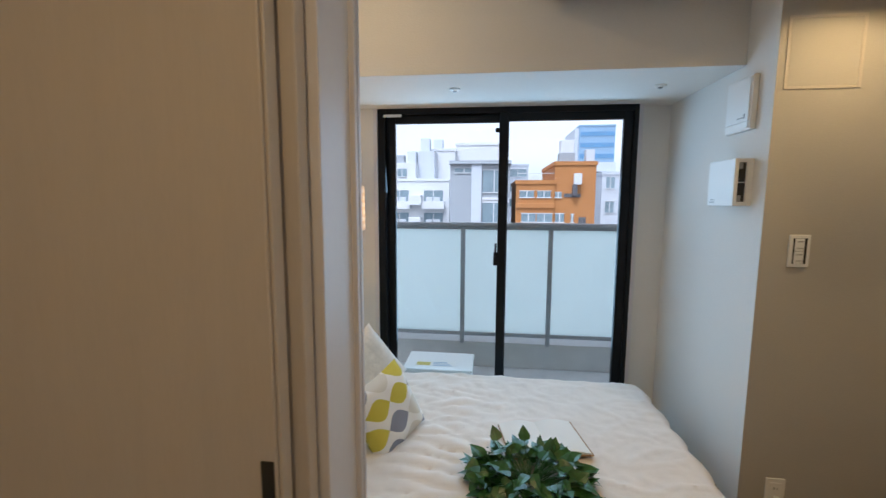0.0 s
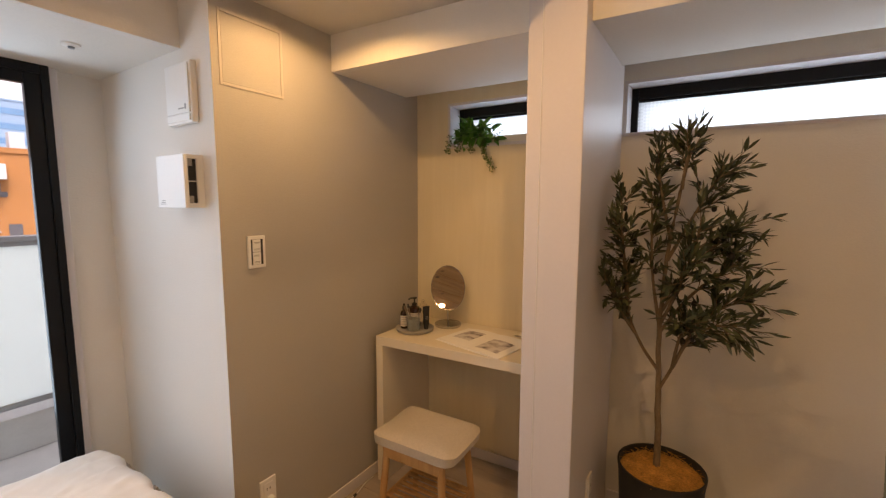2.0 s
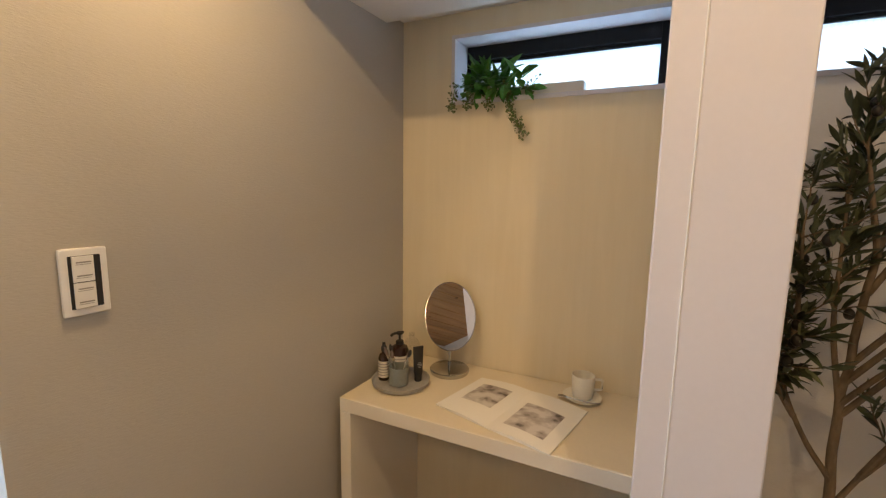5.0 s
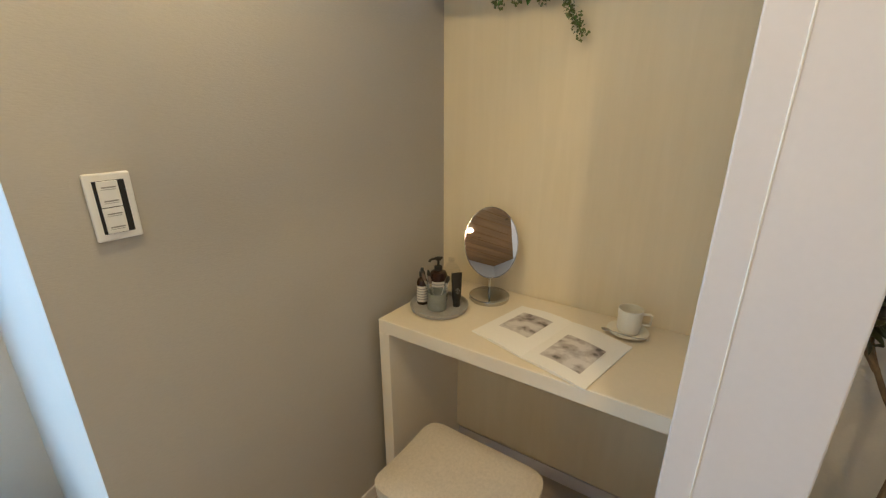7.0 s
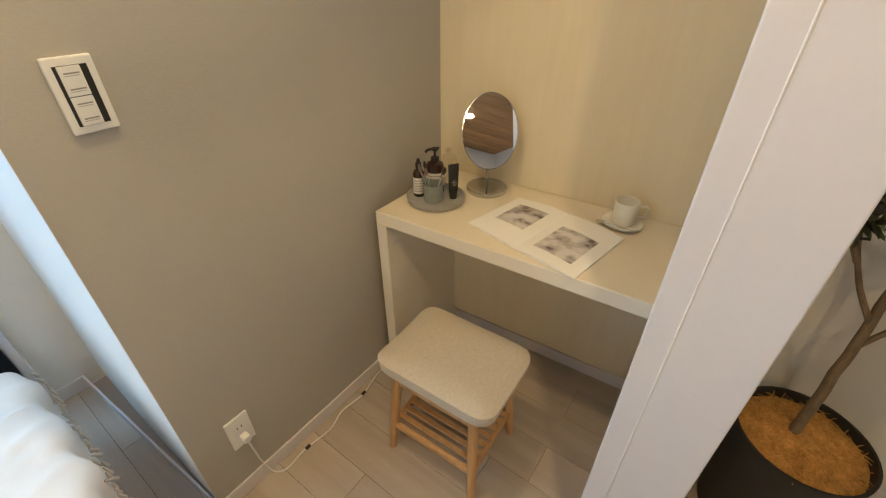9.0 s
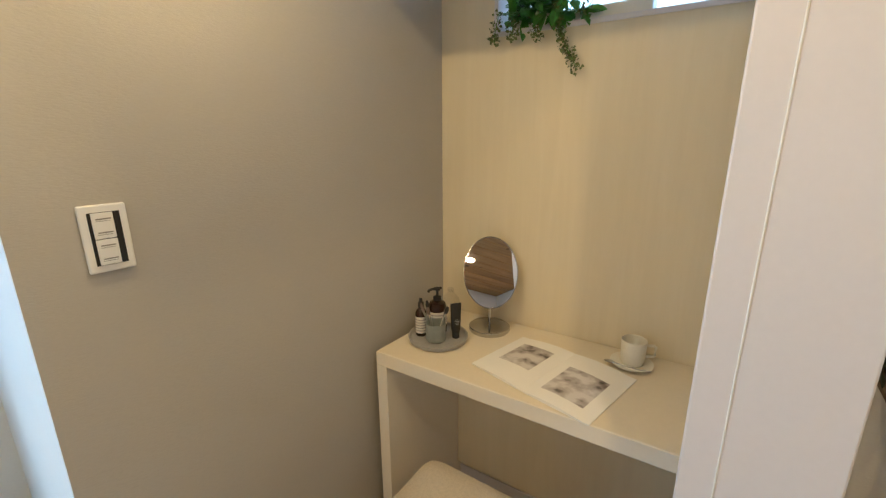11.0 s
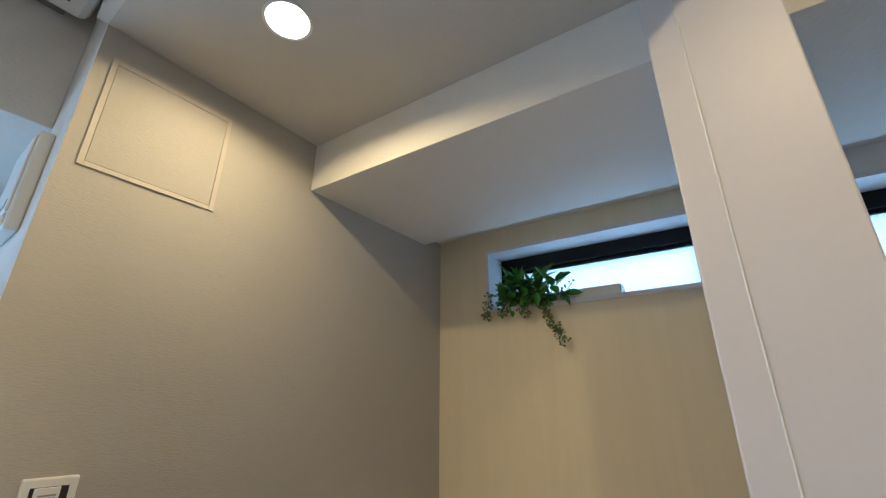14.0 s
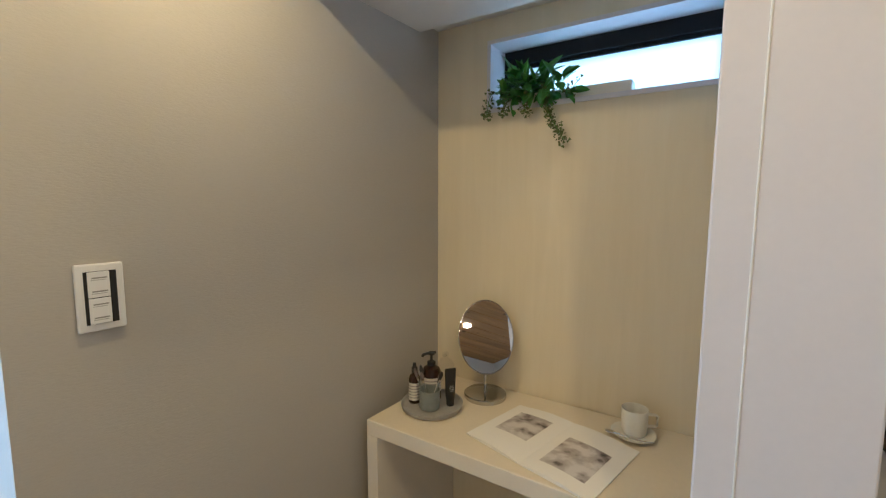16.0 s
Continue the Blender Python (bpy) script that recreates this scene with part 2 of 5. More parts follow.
M_PAPER = material("wall_paper_white", (0.74, 0.71, 0.66), 0.85, scale=3, vary=0.025, fine=150, bump=0.42, stretch=(0.7, 0.7, 1.4))
M_GREIGE = material("greige_wall_paper", (0.445, 0.42, 0.373), 0.85, scale=3, vary=0.035, fine=260, bump=0.26, stretch=(0.4, 0.4, 1.6))
M_HATCHFRAME = material("hatch_frame_cream", (0.52, 0.475, 0.41), 0.6, scale=5, vary=0.03, fine=120, bump=0.05)
M_CEIL = material("ceiling_paper", (0.60, 0.57, 0.515), 0.9, scale=3, vary=0.025, fine=170, bump=0.4)
M_VENEER = wood("pale_veneer", (0.66, 0.575, 0.395), (0.73, 0.645, 0.465), 0.5, 5.0, (0.9, 4.6, 0.35), (0.2, 0.85), 0.0, 0.16)
M_TRIM = material("white_trim_sheet", (0.67, 0.635, 0.635), 0.45, scale=5, vary=0.02, fine=90, bump=0.03)
M_DOOR = material("cream_door_sheet", (0.52, 0.46, 0.40), 0.5, scale=4, vary=0.04, fine=60, bump=0.05, stretch=(8, 8, 0.6))
M_FLOOR = wood("floor_plank", (0.37, 0.305, 0.245), (0.50, 0.425, 0.35), 0.42, 1.6, (9, 0.7, 9), (0.3, 0.75), 1.0, 0.05)
M_CEDAR = wood("cedar_plank", (0.20, 0.10, 0.035), (0.44, 0.26, 0.10), 0.5, 1.5, (7, 0.8, 7), (0.3, 0.75), 1.5, 0.08, knots=True)
M_OAK = wood("oak", (0.42, 0.23, 0.085), (0.60, 0.36, 0.15), 0.45, 3, (10, 10, 0.8), (0.3, 0.75), 0.5, 0.05)
M_DESK = material("desk_white", (0.76, 0.70, 0.58), 0.4, scale=6, vary=0.02, fine=120, bump=0.02)
M_DESKTOP = material("desk_top_cream", (0.70, 0.62, 0.47), 0.38, scale=5, vary=0.03, fine=90, bump=0.03)
M_BLACKALU = material("black_aluminium", (0.006, 0.0065, 0.008), 0.4, 0.0, spec=0.22, scale=20, vary=0.2, fine=300, bump=0.02)
M_STEEL = material("grey_steel", (0.30, 0.31, 0.32), 0.4, 0.7, scale=8, vary=0.08, bump=0.02)
M_CHROME = material("chrome", (0.52, 0.515, 0.50), 0.10, 1.0, vary=0.02, bump=0.0)
M_MIRROR = material("mirror_silver", (0.90, 0.90, 0.89), 0.0, 1.0, vary=0.0, bump=0.0)
M_GLASS = glass("clear_glass", (0.97, 0.985, 0.98))
M_FROST = frosted("milky_glass", (0.90, 0.98, 0.96), through_part=0.88)
M_MILK = frosted("milky_window_glass", (0.94, 0.96, 0.97), through_part=0.85)
M_WIRED = frosted("wired_glass", (0.90, 0.94, 0.95), True, 0.8)
M_PLASTIC = material("white_plastic", (0.78, 0.77, 0.74), 0.35, scale=10, vary=0.015, bump=0.01)
M_DARK = material("dark_slot", (0.015, 0.014, 0.013), 0.5, vary=0.1)
M_GREYINK = material("grey_ink", (0.30, 0.285, 0.265), 0.7, vary=0.1)
M_LINEN = material("linen_cream", (0.77, 0.71, 0.645), 0.9, scale=9, vary=0.05, fine=420, bump=0.25, sheen=0.2)
M_HEM = material("tan_fringe", (0.50, 0.435, 0.36), 0.95, scale=60, vary=0.2, fine=300, bump=0.3)
M_SEAT = material("seat_felt", (0.55, 0.485, 0.385), 0.95, scale=130, vary=0.14, fine=520, bump=0.6, sheen=0.3)
M_WHITECLOTH = material("white_textured_cotton", (0.76, 0.73, 0.68), 0.95, scale=22, vary=0.10, fine=52, bump=1.0)
M_YELLOW = material("mustard_velvet", (0.50, 0.40, 0.04), 0.9, scale=9, vary=0.12, fine=260, bump=0.2, sheen=0.4)
M_GREEN = material("green_upholstery", (0.10, 0.15, 0.075), 0.9, scale=10, vary=0.12, fine=300, bump=0.2, sheen=0.2)
M_PRINT = cushion_print("leaf_print_cotton")
M_POT = material("black_pot", (0.022, 0.020, 0.018), 0.55, scale=14, vary=0.25, fine=120, bump=0.12)
M_COIR = material("coir_mulch", (0.54, 0.28, 0.065), 1.0, scale=30, vary=0.5, fine=130, bump=1.0)
M_BARK = material("olive_bark", (0.20, 0.145, 0.09), 0.9, scale=30, vary=0.3, fine=160, bump=0.6, stretch=(1, 1, 0.3))
M_LEAF = material("olive_leaf", (0.045, 0.056, 0.024), 0.45, scale=40, vary=0.35, fine=120, bump=0.05)
M_LEAFPALE = material("olive_leaf_pale", (0.13, 0.145, 0.07), 0.55, scale=40, vary=0.25, fine=120, bump=0.05)
M_OLIVE = material("olive_fruit", (0.02, 0.016, 0.012), 0.35, vary=0.2)
M_IVY = material("ivy_leaf", (0.030, 0.105, 0.018), 0.30, scale=25, vary=0.45, fine=90, bump=0.08)
M_IVYLIGHT = material("fresh_leaf", (0.075, 0.23, 0.028), 0.38, scale=25, vary=0.4, fine=90, bump=0.08)
M_BEADLEAF = material("small_round_leaf", (0.12, 0.15, 0.04), 0.5, scale=40, vary=0.45, fine=90, bump=0.05)
M_AMBER = material("amber_bottle", (0.030, 0.012, 0.007), 0.18, scale=20, vary=0.15, bump=0.0)
M_LABEL = material("paper_label", (0.66, 0.62, 0.55), 0.7, vary=0.04, bump=0.03)
M_SAGE = material("sage_ceramic", (0.235, 0.25, 0.23), 0.55, scale=20, vary=0.1, fine=90, bump=0.08)
M_STONE = material("grey_stoneware", (0.34, 0.33, 0.31), 0.6, scale=30, vary=0.14, fine=140, bump=0.1)
M_CERAMIC = material("cream_ceramic", (0.76, 0.73, 0.63), 0.3, scale=20, vary=0.03, bump=0.02)
M_PAGE = material("book_page", (0.80, 0.78, 0.73), 0.75, scale=6, vary=0.02, fine=200, bump=0.03)
M_PHOTO = photo_print("photo_interior", 4.0)
M_PHOTOPALE = photo_print("photo_pale_room", 11.0)
M_BRISTLE = material("taupe_bristle", (0.16, 0.12, 0.10), 0.9, scale=60, vary=0.3, fine=400, bump=0.3)
M_CLEARPLASTIC = glass("thin_clear_plastic", (0.955, 0.95, 0.94), 0.10, 1.12)
M_SHADE = frosted("lamp_shade_paper", (0.85, 0.74, 0.60), through_part=0.6)
M_SPOTS = frosted("lamp_shade_dots", (0.98, 0.95, 0.88), through_part=0.8)
M_LAMPGLOW = glow("lamp_glow", (1.0, 0.78, 0.52), 12.0)
M_CONCRETE = material("balcony_concrete", (0.44, 0.44, 0.42), 0.9, scale=9, vary=0.14, fine=70, bump=0.25)
M_BWHITE = material("far_white_render", (0.62, 0.64, 0.66), 0.9, scale=0.4, vary=0.06, fine=4, bump=0.0)
M_BGREY = material("far_grey_panel", (0.33, 0.36, 0.39), 0.8, scale=0.4, vary=0.08, fine=4, bump=0.0)
M_BPALE = material("far_pale_concrete", (0.52, 0.56, 0.61), 0.9, scale=0.3, vary=0.06, fine=4, bump=0.0)
M_BORANGE = material("far_orange_tile", (0.42, 0.18, 0.055), 0.8, scale=0.6, vary=0.08, fine=8, bump=0.0)
M_BBLUE = material("far_blue_tower", (0.24, 0.37, 0.52), 0.4, scale=0.2, vary=0.06, fine=3, bump=0.0)
M_BWIN = material("far_window_glass", (0.20, 0.27, 0.31), 0.15, scale=0.5, vary=0.25, fine=5, bump=0.0)
M_BSTRIP = material("far_blue_strip_glass", (0.12, 0.27, 0.46), 0.2, scale=0.3, vary=0.15, fine=3, bump=0.0)
M_BDARK = material("far_dark_opening", (0.10, 0.10, 0.11), 0.8, vary=0.1, bump=0.0)
M_GROUND = material("far_ground", (0.30, 0.30, 0.30), 0.95, scale=0.05, vary=0.2, fine=1, bump=0.0)


# ---------------------------------------------------------------- building blocks
def box(bm, x0, y0, z0, x1, y1, z1, bevel=0.0, seg=2):
    r = bmesh.ops.create_cube(bm, size=1)
    vs = r["verts"]
    bmesh.ops.scale(bm, verts=vs, vec=(abs(x1 - x0), abs(y1 - y0), abs(z1 - z0)))
    bmesh.ops.translate(bm, verts=vs, vec=((x0 + x1) / 2, (y0 + y1) / 2, (z0 + z1) / 2))
    if bevel:
        es = {e for v in vs for e in v.link_edges}
        bmesh.ops.bevel(bm, geom=list(es), offset=bevel, segments=seg, affect="EDGES", profile=0.5)
    return bm


def boxes(*rows, bevel=0.0):
    bm = bmesh.new()
    for row in rows:
        box(bm, *row, bevel=bevel)
    return bm


def lathe(profile, seg=32, centre=(0, 0, 0)):
    """A turned body: profile rows of (radius, height)."""
    bm = bmesh.new()
    rings = []
    for r, z in profile:
        if r < 1e-6:
            rings.append([bm.verts.new((centre[0], centre[1], centre[2] + z))])
        else:
            rings.append([bm.verts.new((centre[0] + r * math.cos(2 * math.pi * k / seg), centre[1] + r * math.sin(2 * math.pi * k / seg), centre[2] + z)) for k in range(seg)])
    for a, b in zip(rings, rings[1:]):
        for k in range(seg):
            j = (k + 1) % seg
            if len(a) == 1 and len(b) > 1:
                bm.faces.new((a[0], b[j], b[k]))
            elif len(b) == 1 and len(a) > 1:
                bm.faces.new((a[k], a[j], b[0]))
            elif len(a) > 1:
                bm.faces.new((a[k], a[j], b[j], b[k]))
    bmesh.ops.recalc_face_normals(bm, faces=bm.faces)
    return bm


def tube(bm, points, radii, seg=8):
    """A tapered round limb through the points."""
    pts = [Vector(p) for p in points]
    if isinstance(radii, (int, float)):
        radii = [radii] * len(pts)
    rings = []
    for k, p in enumerate(pts):
        d = (pts[min(k + 1, len(pts) - 1)] - pts[max(k - 1, 0)]).normalized()
        a = d.orthogonal().normalized() if abs(d.z) > 0.99 else d.cross(Vector((0, 0, 1))).normalized()
        b = d.cross(a)
        rings.append([bm.verts.new(p + radii[k] * (math.cos(t) * a + math.sin(t) * b)) for t in (2 * math.pi * j / seg for j in range(seg))])
    for a, b in zip(rings, rings[1:]):
        for k in range(seg):
            bm.faces.new((a[k], a[(k + 1) % seg], b[(k + 1) % seg], b[k]))
    bm.faces.new(rings[0][::-1]), bm.faces.new(rings[-1])
    return bm


def smooth_path(points, steps=6):
    """Catmull-Rom through the points."""
    p = [Vector(q) for q in points]
    p = [2 * p[0] - p[1]] + p + [2 * p[-1] - p[-2]]
    out = []
    for i in range(1, len(p) - 2):
        for s in range(steps):
            t = s / steps
            out.append(0.5 * ((2 * p[i]) + (p[i + 1] - p[i - 1]) * t + (2 * p[i - 1] - 5 * p[i] + 4 * p[i + 1] - p[i + 2]) * t * t + (3 * p[i] - p[i - 1] - 3 * p[i + 1] + p[i + 2]) * t ** 3))
    return out + [p[-2]]


def mesh_of(bm, name, mat, smooth=False):
    me = bpy.data.meshes.new(name)
    bm.normal_update()
    bm.to_mesh(me)
    bm.free()
    for m in (mat if isinstance(mat, (list, tuple)) else [mat]):
        me.materials.append(m)
    if smooth:
        me.shade_smooth()
        me.set_sharp_from_angle(angle=radians(38))
    return me


def part(name, bm, mat, parent, label="", smooth=False, m=None):
    ob = new(name, mesh_of(bm, name, mat, smooth))
    ob.parent = parent
    if m is not None:
        ob.matrix_basis = m
    return tagged(ob, label) if label else ob


def thing(name, label, category, m=None, group="", kind=""):
    ob = new(name)
    ob.empty_display_size = 0.05
    if m is not None:
        ob.matrix_basis = m
    return tagged(ob, label, category, group, kind)


def solid(name, bm, mat, label, category, kind="structure", smooth=False, group=""):
    return tagged(new(name, mesh_of(bm, name, mat, smooth)), label, category, group, kind)


# ---------------------------------------------------------------- structure
SK = 0.062


def skewed(ob):
    """The long wall and all that is fitted to it stand a little out of square with the switch wall."""
    shear = Matrix(((1, -SK, 0, SK * 2.17), (0, 1, 0, 0), (0, 0, 1, 0), (0, 0, 0, 1)))
    for o in (ob, *ob.children_recursive):
        if o.data:
            o.data.transform(shear)
    return ob


XW, YP, XB, YG = 2.558, 2.17, 1.42, 3.06
CEIL, SOFF = 2.118, 1.967
HIGH = 2.52

floor = solid("floor", boxes((-1.05, -0.80, -0.12, XW + 0.2, YG + 0.0, -0.004)), M_DARK, "pale oak-look plank floor", "floor")

# wall with the switch and the hatch, and the block behind it up to the window wall
wall_switch = solid("wall_switch_side", boxes((XB + 0.0005, YP, 0, XW + 0.16, YP + 0.05, HIGH + 0.1)), M_GREIGE, "greige textured wallpaper on the wall beside the desk alcove", "wall")
solid("wall_vent_side", boxes((XB, YP + 0.0005, 0, XB + 0.08, 3.30, HIGH + 0.1)), M_PAPER, "white textured wallpaper on the wall by the balcony door", "wall")

# long wall with the two high windows: strips round the openings
W1A, W1B, W2A, W2B, WZ0, WZ1 = 1.300, 1.966, -0.45, 1.100, 1.713, 1.922
wall_veneer = skewed(solid("wall_alcove_back", boxes((XW, 1.26, 0, XW + 0.16, YP, WZ0), (XW, 1.26, WZ1, XW + 0.16, YP, CEIL + 0.1), (XW, W1B, WZ0, XW + 0.16, YP, WZ1), (XW, 1.26, WZ0, XW + 0.16, W1A, WZ1)), M_VENEER, "pale wood veneer wall behind the desk", "wall"))
wall_tree = skewed(solid("wall_tree_side", boxes((XW, -0.80, 0, XW + 0.16, 1.258, WZ0), (XW, -0.80, WZ1, XW + 0.16, 1.258, HIGH + 0.1), (XW, W2B, WZ0, XW + 0.16, 1.258, WZ1), (XW, -0.80, WZ0, XW + 0.16, W2A, WZ1)), M_PAPER, "white textured wallpaper on the wall behind the olive tree", "wall"))


def trimmed_edge(name, y0, y1):
    """A thin lining round a high window opening."""
    bm = boxes((XW - 0.004, y0 - 0.012, WZ0 - 0.014, XW + 0.10, y1 + 0.012, WZ0 + 0.0005), (XW - 0.002, y0 - 0.010, WZ0 + 0.001, XW + 0.0995, y0 + 0.003, WZ1 - 0.0035), (XW - 0.002, y1 - 0.003, WZ0 + 0.001, XW + 0.0995, y1 + 0.010, WZ1 - 0.0035), (XW - 0.002, y0 - 0.010, WZ1 - 0.003, XW + 0.0995, y1 + 0.010, WZ1 + 0.010), bevel=0.0007)
    skewed(solid(name, bm, M_TRIM, "thin white lining round the high window opening", "window lining"))


trimmed_edge("trim_high_window", W1A, W1B)
trimmed_edge("trim_high_window", W2A, W2B)

# partition line between the two spaces, open in the middle
COL0, COL1, XC = 1.105, 1.284, 1.950
partition_right = solid("wall_partition_stub", boxes((XC, COL0, 0, XW, COL1, HIGH + 0.1), bevel=0.003), M_TRIM, "white partition stub with a grooved casing", "partition")
# Whiter plastic on the bead stands in for the highlight along the casing.
bm = bmesh.new()
tube(bm, [(XC, 1.2365, 0.0), (XC, 1.2365, 1.0), (XC, 1.2365, CEIL)], 0.0015, 10)
part("casing_bead", bm, M_PLASTIC, partition_right, "thin bead, whiter than the casing to stand for its highlight", True)
skewed(partition_right)
partition_right.location.x = -SK * (2.17 - COL1)
partition_left = solid("wall_partition_door_side", boxes((-1.05, 1.115, 0, 0.172, 1.300, HIGH + 0.1), bevel=0.002), M_TRIM, "white partition with its door jamb", "partition")
part("jamb_stop", boxes((0.165, 1.250, 0, 0.182, 1.262, HIGH), (0.165, 1.278, 0, 0.1795, 1.290, HIGH), bevel=0.002), M_TRIM, partition_left)

# ceilings
LX, LY = 1.63, 1.865


def ceiling_with_hole(x0, y0, x1, y1, z, cx, cy, r, half=0.1, thick=0.10, seg=32):
    bm = boxes((x0, y0, z, cx - half, y1, z + thick), (cx + half, y0, z, x1, y1, z + thick), (cx - half, y0, z, cx + half, cy - half, z + thick), (cx - half, cy + half, z, cx + half, y1, z + thick))
    ring, rim = [], []
    for k in range(seg):
        a = 2 * math.pi * (k + 0.5) / seg
        c, s = math.cos(a), math.sin(a)
        q = half / max(abs(c), abs(s))
        ring.append(bm.verts.new((cx + r * c, cy + r * s, z)))
        rim.append(bm.verts.new((cx + q * c, cy + q * s, z)))
    for k in range(seg):
        j = (k + 1) % seg
        bm.faces.new((ring[j], ring[k], rim[k], rim[j]))
    for sx, sy in ((1, 1), (-1, 1), (-1, -1), (1, -1)):
        v = bm.verts.new((cx + sx * half, cy + sy * half, z))
        near = sorted(rim, key=lambda w: (w.co - v.co).length)[:2]
        bm.faces.new((v, *near))
    bmesh.ops.recalc_face_normals(bm, faces=bm.faces)
    return bm


ceiling_low = solid("ceiling_alcove", ceiling_with_hole(XB, 1.12, XW, YP, CEIL, LX, LY, 0.0435), M_CEIL, "low cream papered ceiling over the alcove", "ceiling")
ceiling_bed = solid("ceiling_bed", boxes((-0.70, 1.085, HIGH, XB, 3.3, HIGH + 0.1)), M_CEIL, "high cream papered ceiling over the bed", "ceiling")
bulkhead = solid("wall_bulkhead", boxes((XB - 0.02, 1.107, CEIL + 0.001, XB, YP, HIGH)), M_PAPER, "papered step in the ceiling", "bulkhead")
PLANKS = 2.30
bm = bmesh.new()
for k in range(25):
    x = -1.05 + k * 0.145
    box(bm, x + 0.002, -0.80, PLANKS, min(x + 0.143, XW), 1.084, PLANKS + 0.02, bevel=0.007, seg=1)
ceiling_planks = solid("ceiling_planks", bm, M_CEDAR, "knotty brown cedar plank ceiling", "ceiling")
solid("ceiling_backing", boxes((-1.05, -0.80, PLANKS + 0.021, XW + 0.16, 1.104, PLANKS + 0.06)), M_DARK, "dark backing above the plank ceiling", "ceiling")
solid("wall_header", boxes((-0.70, 1.085, PLANKS + 0.0215, XB, 1.105, HIGH)), M_PAPER, "papered step between the two ceilings", "bulkhead")

# soffit box over the high windows, with a slot behind it, and the beam over the balcony door
skewed(solid("soffit_alcove", boxes((1.939, COL1, SOFF, 2.455, YP, CEIL), bevel=0.0015), M_PAPER, "papered soffit box over the desk alcove", "soffit"))
skewed(solid("soffit_slot", boxes((2.455, COL1, SOFF + 0.035, XW, YP, CEIL)), M_PAPER, "recess between soffit and veneer wall", "soffit"))
skewed(solid("soffit_tree_side", boxes((XC + 0.004, -0.80, SOFF, 2.455, COL0, PLANKS), bevel=0.0015), M_PAPER, "papered soffit box along the wall", "soffit"))
skewed(solid("soffit_slot_tree_side", boxes((2.455, -0.80, SOFF + 0.035, XW, COL0, PLANKS)), M_PAPER, "recess between soffit and wall", "soffit"))
BZ, BY = 1.945, 2.36
solid("beam_window", boxes((-0.58, BY, BZ, XB, 3.30, HIGH), bevel=0.0015), M_PAPER, "papered beam box above the balcony door", "beam")

# window wall: pier, lower strip, side strips
solid("wall_window", boxes((1.236, YG, 0, XB, 3.30, BZ), (-0.44, YG - 0.06, 0, -0.27, 3.30, BZ), (-0.58, 2.86, 0, -0.44, 3.30, BZ), (-0.27, YG, 0, 1.232, 3.30, 0.06)), M_PAPER, "white papered wall beside the balcony door", "wall")
solid("wall_bed_head", boxes((-0.70, 1.30, 0, -0.58, 3.30, HIGH)), M_PAPER, "white papered wall behind the bed head", "wall")
solid("wall_south", boxes((-1.20, -0.95, 0, XW + 0.40, -0.80, HIGH)), M_PAPER, "plain white papered wall", "wall")
solid("wall_west", boxes((-1.20, -0.80, 0, -0.47, 1.0, PLANKS), (-1.20, 1.0, 0, -1.05, 1.30, HIGH)), M_PAPER, "plain white papered wall", "wall")
solid("trim_window_casing", boxes((1.2335, YG - 0.035, 0.06, 1.262, YG + 0.01, BZ), (-0.285, YG - 0.065, 0.06, -0.262, YG + 0.01, BZ), bevel=0.002), M_TRIM, "slim white casing beside the balcony door", "trim")

# skirting
bm = boxes((XB - 0.006, YP - 0.007, 0, XW, YP, 0.058), (XB - 0.007, YP, 0, XB, YG, 0.058), (XW - 0.007, COL1, 0, XW, YP, 0.058), (XW - 0.007, -0.80, 0, XW, COL0, 0.058), (1.25, YG - 0.007, 0, XB, YG, 0.058), bevel=0.0015)
skewed(solid("baseboard", bm, M_TRIM, "low white skirting along the walls", "skirting"))


# ---------------------------------------------------------------- balcony door
def sash(parent, x0, x1, y, z0, z1):
    """One sliding leaf: four black profiles and its pane."""
    w = 0.050
    f = part("sash_frame", boxes((x0, y, z0, x0 + w, y + 0.032, z1), (x1 - w, y, z0, x1, y + 0.032, z1), (x0 + w, y, z0, x1 - w, y + 0.032, z0 + 0.085), (x0 + w, y, z1 - 0.045, x1 - w, y + 0.032, z1), bevel=0.003), M_BLACKALU, parent)
    p = part("pane", boxes((x0 + w - 0.004, y + 0.012, z0 + 0.08, x1 - w + 0.004, y + 0.018, z1 - 0.041)), M_GLASS, f)
    p.visible_shadow = False
    return f


door_balcony = thing("window_balcony_door", "closed black aluminium sliding balcony door with two clear panes", "sliding door", kind="structure")
part("window_frame", boxes((-0.262, 3.005, 0.06, -0.215, 3.09, BZ), (1.206, 3.005, 0.06, 1.233, 3.09, BZ), (-0.215, 3.005, BZ - 0.035, 1.206, 3.09, BZ), (-0.215, 3.005, 0.06, 1.206, 3.09, 0.085), bevel=0.003), M_BLACKALU, door_balcony)
sash(door_balcony, -0.215, 0.520, 3.052, 0.086, BZ - 0.034)
inner = sash(door_balcony, 0.462, 1.206, 3.014, 0.086, BZ - 0.034)
part("latch", boxes((0.440, 2.998, 1.02, 0.470, 3.014, 1.10), (0.446, 2.985, 1.075, 0.458, 3.000, 1.155), bevel=0.004), M_BLACKALU, inner)
part("upper_stop", boxes((0.440, 3.002, 1.80, 0.462, 3.016, 1.825), bevel=0.003), M_BLACKALU, inner)
part("sticker", boxes((-0.225, 3.002, 1.895, -0.115, 3.0042, 1.911)), M_PLASTIC, door_balcony, "small grey sticker strip")


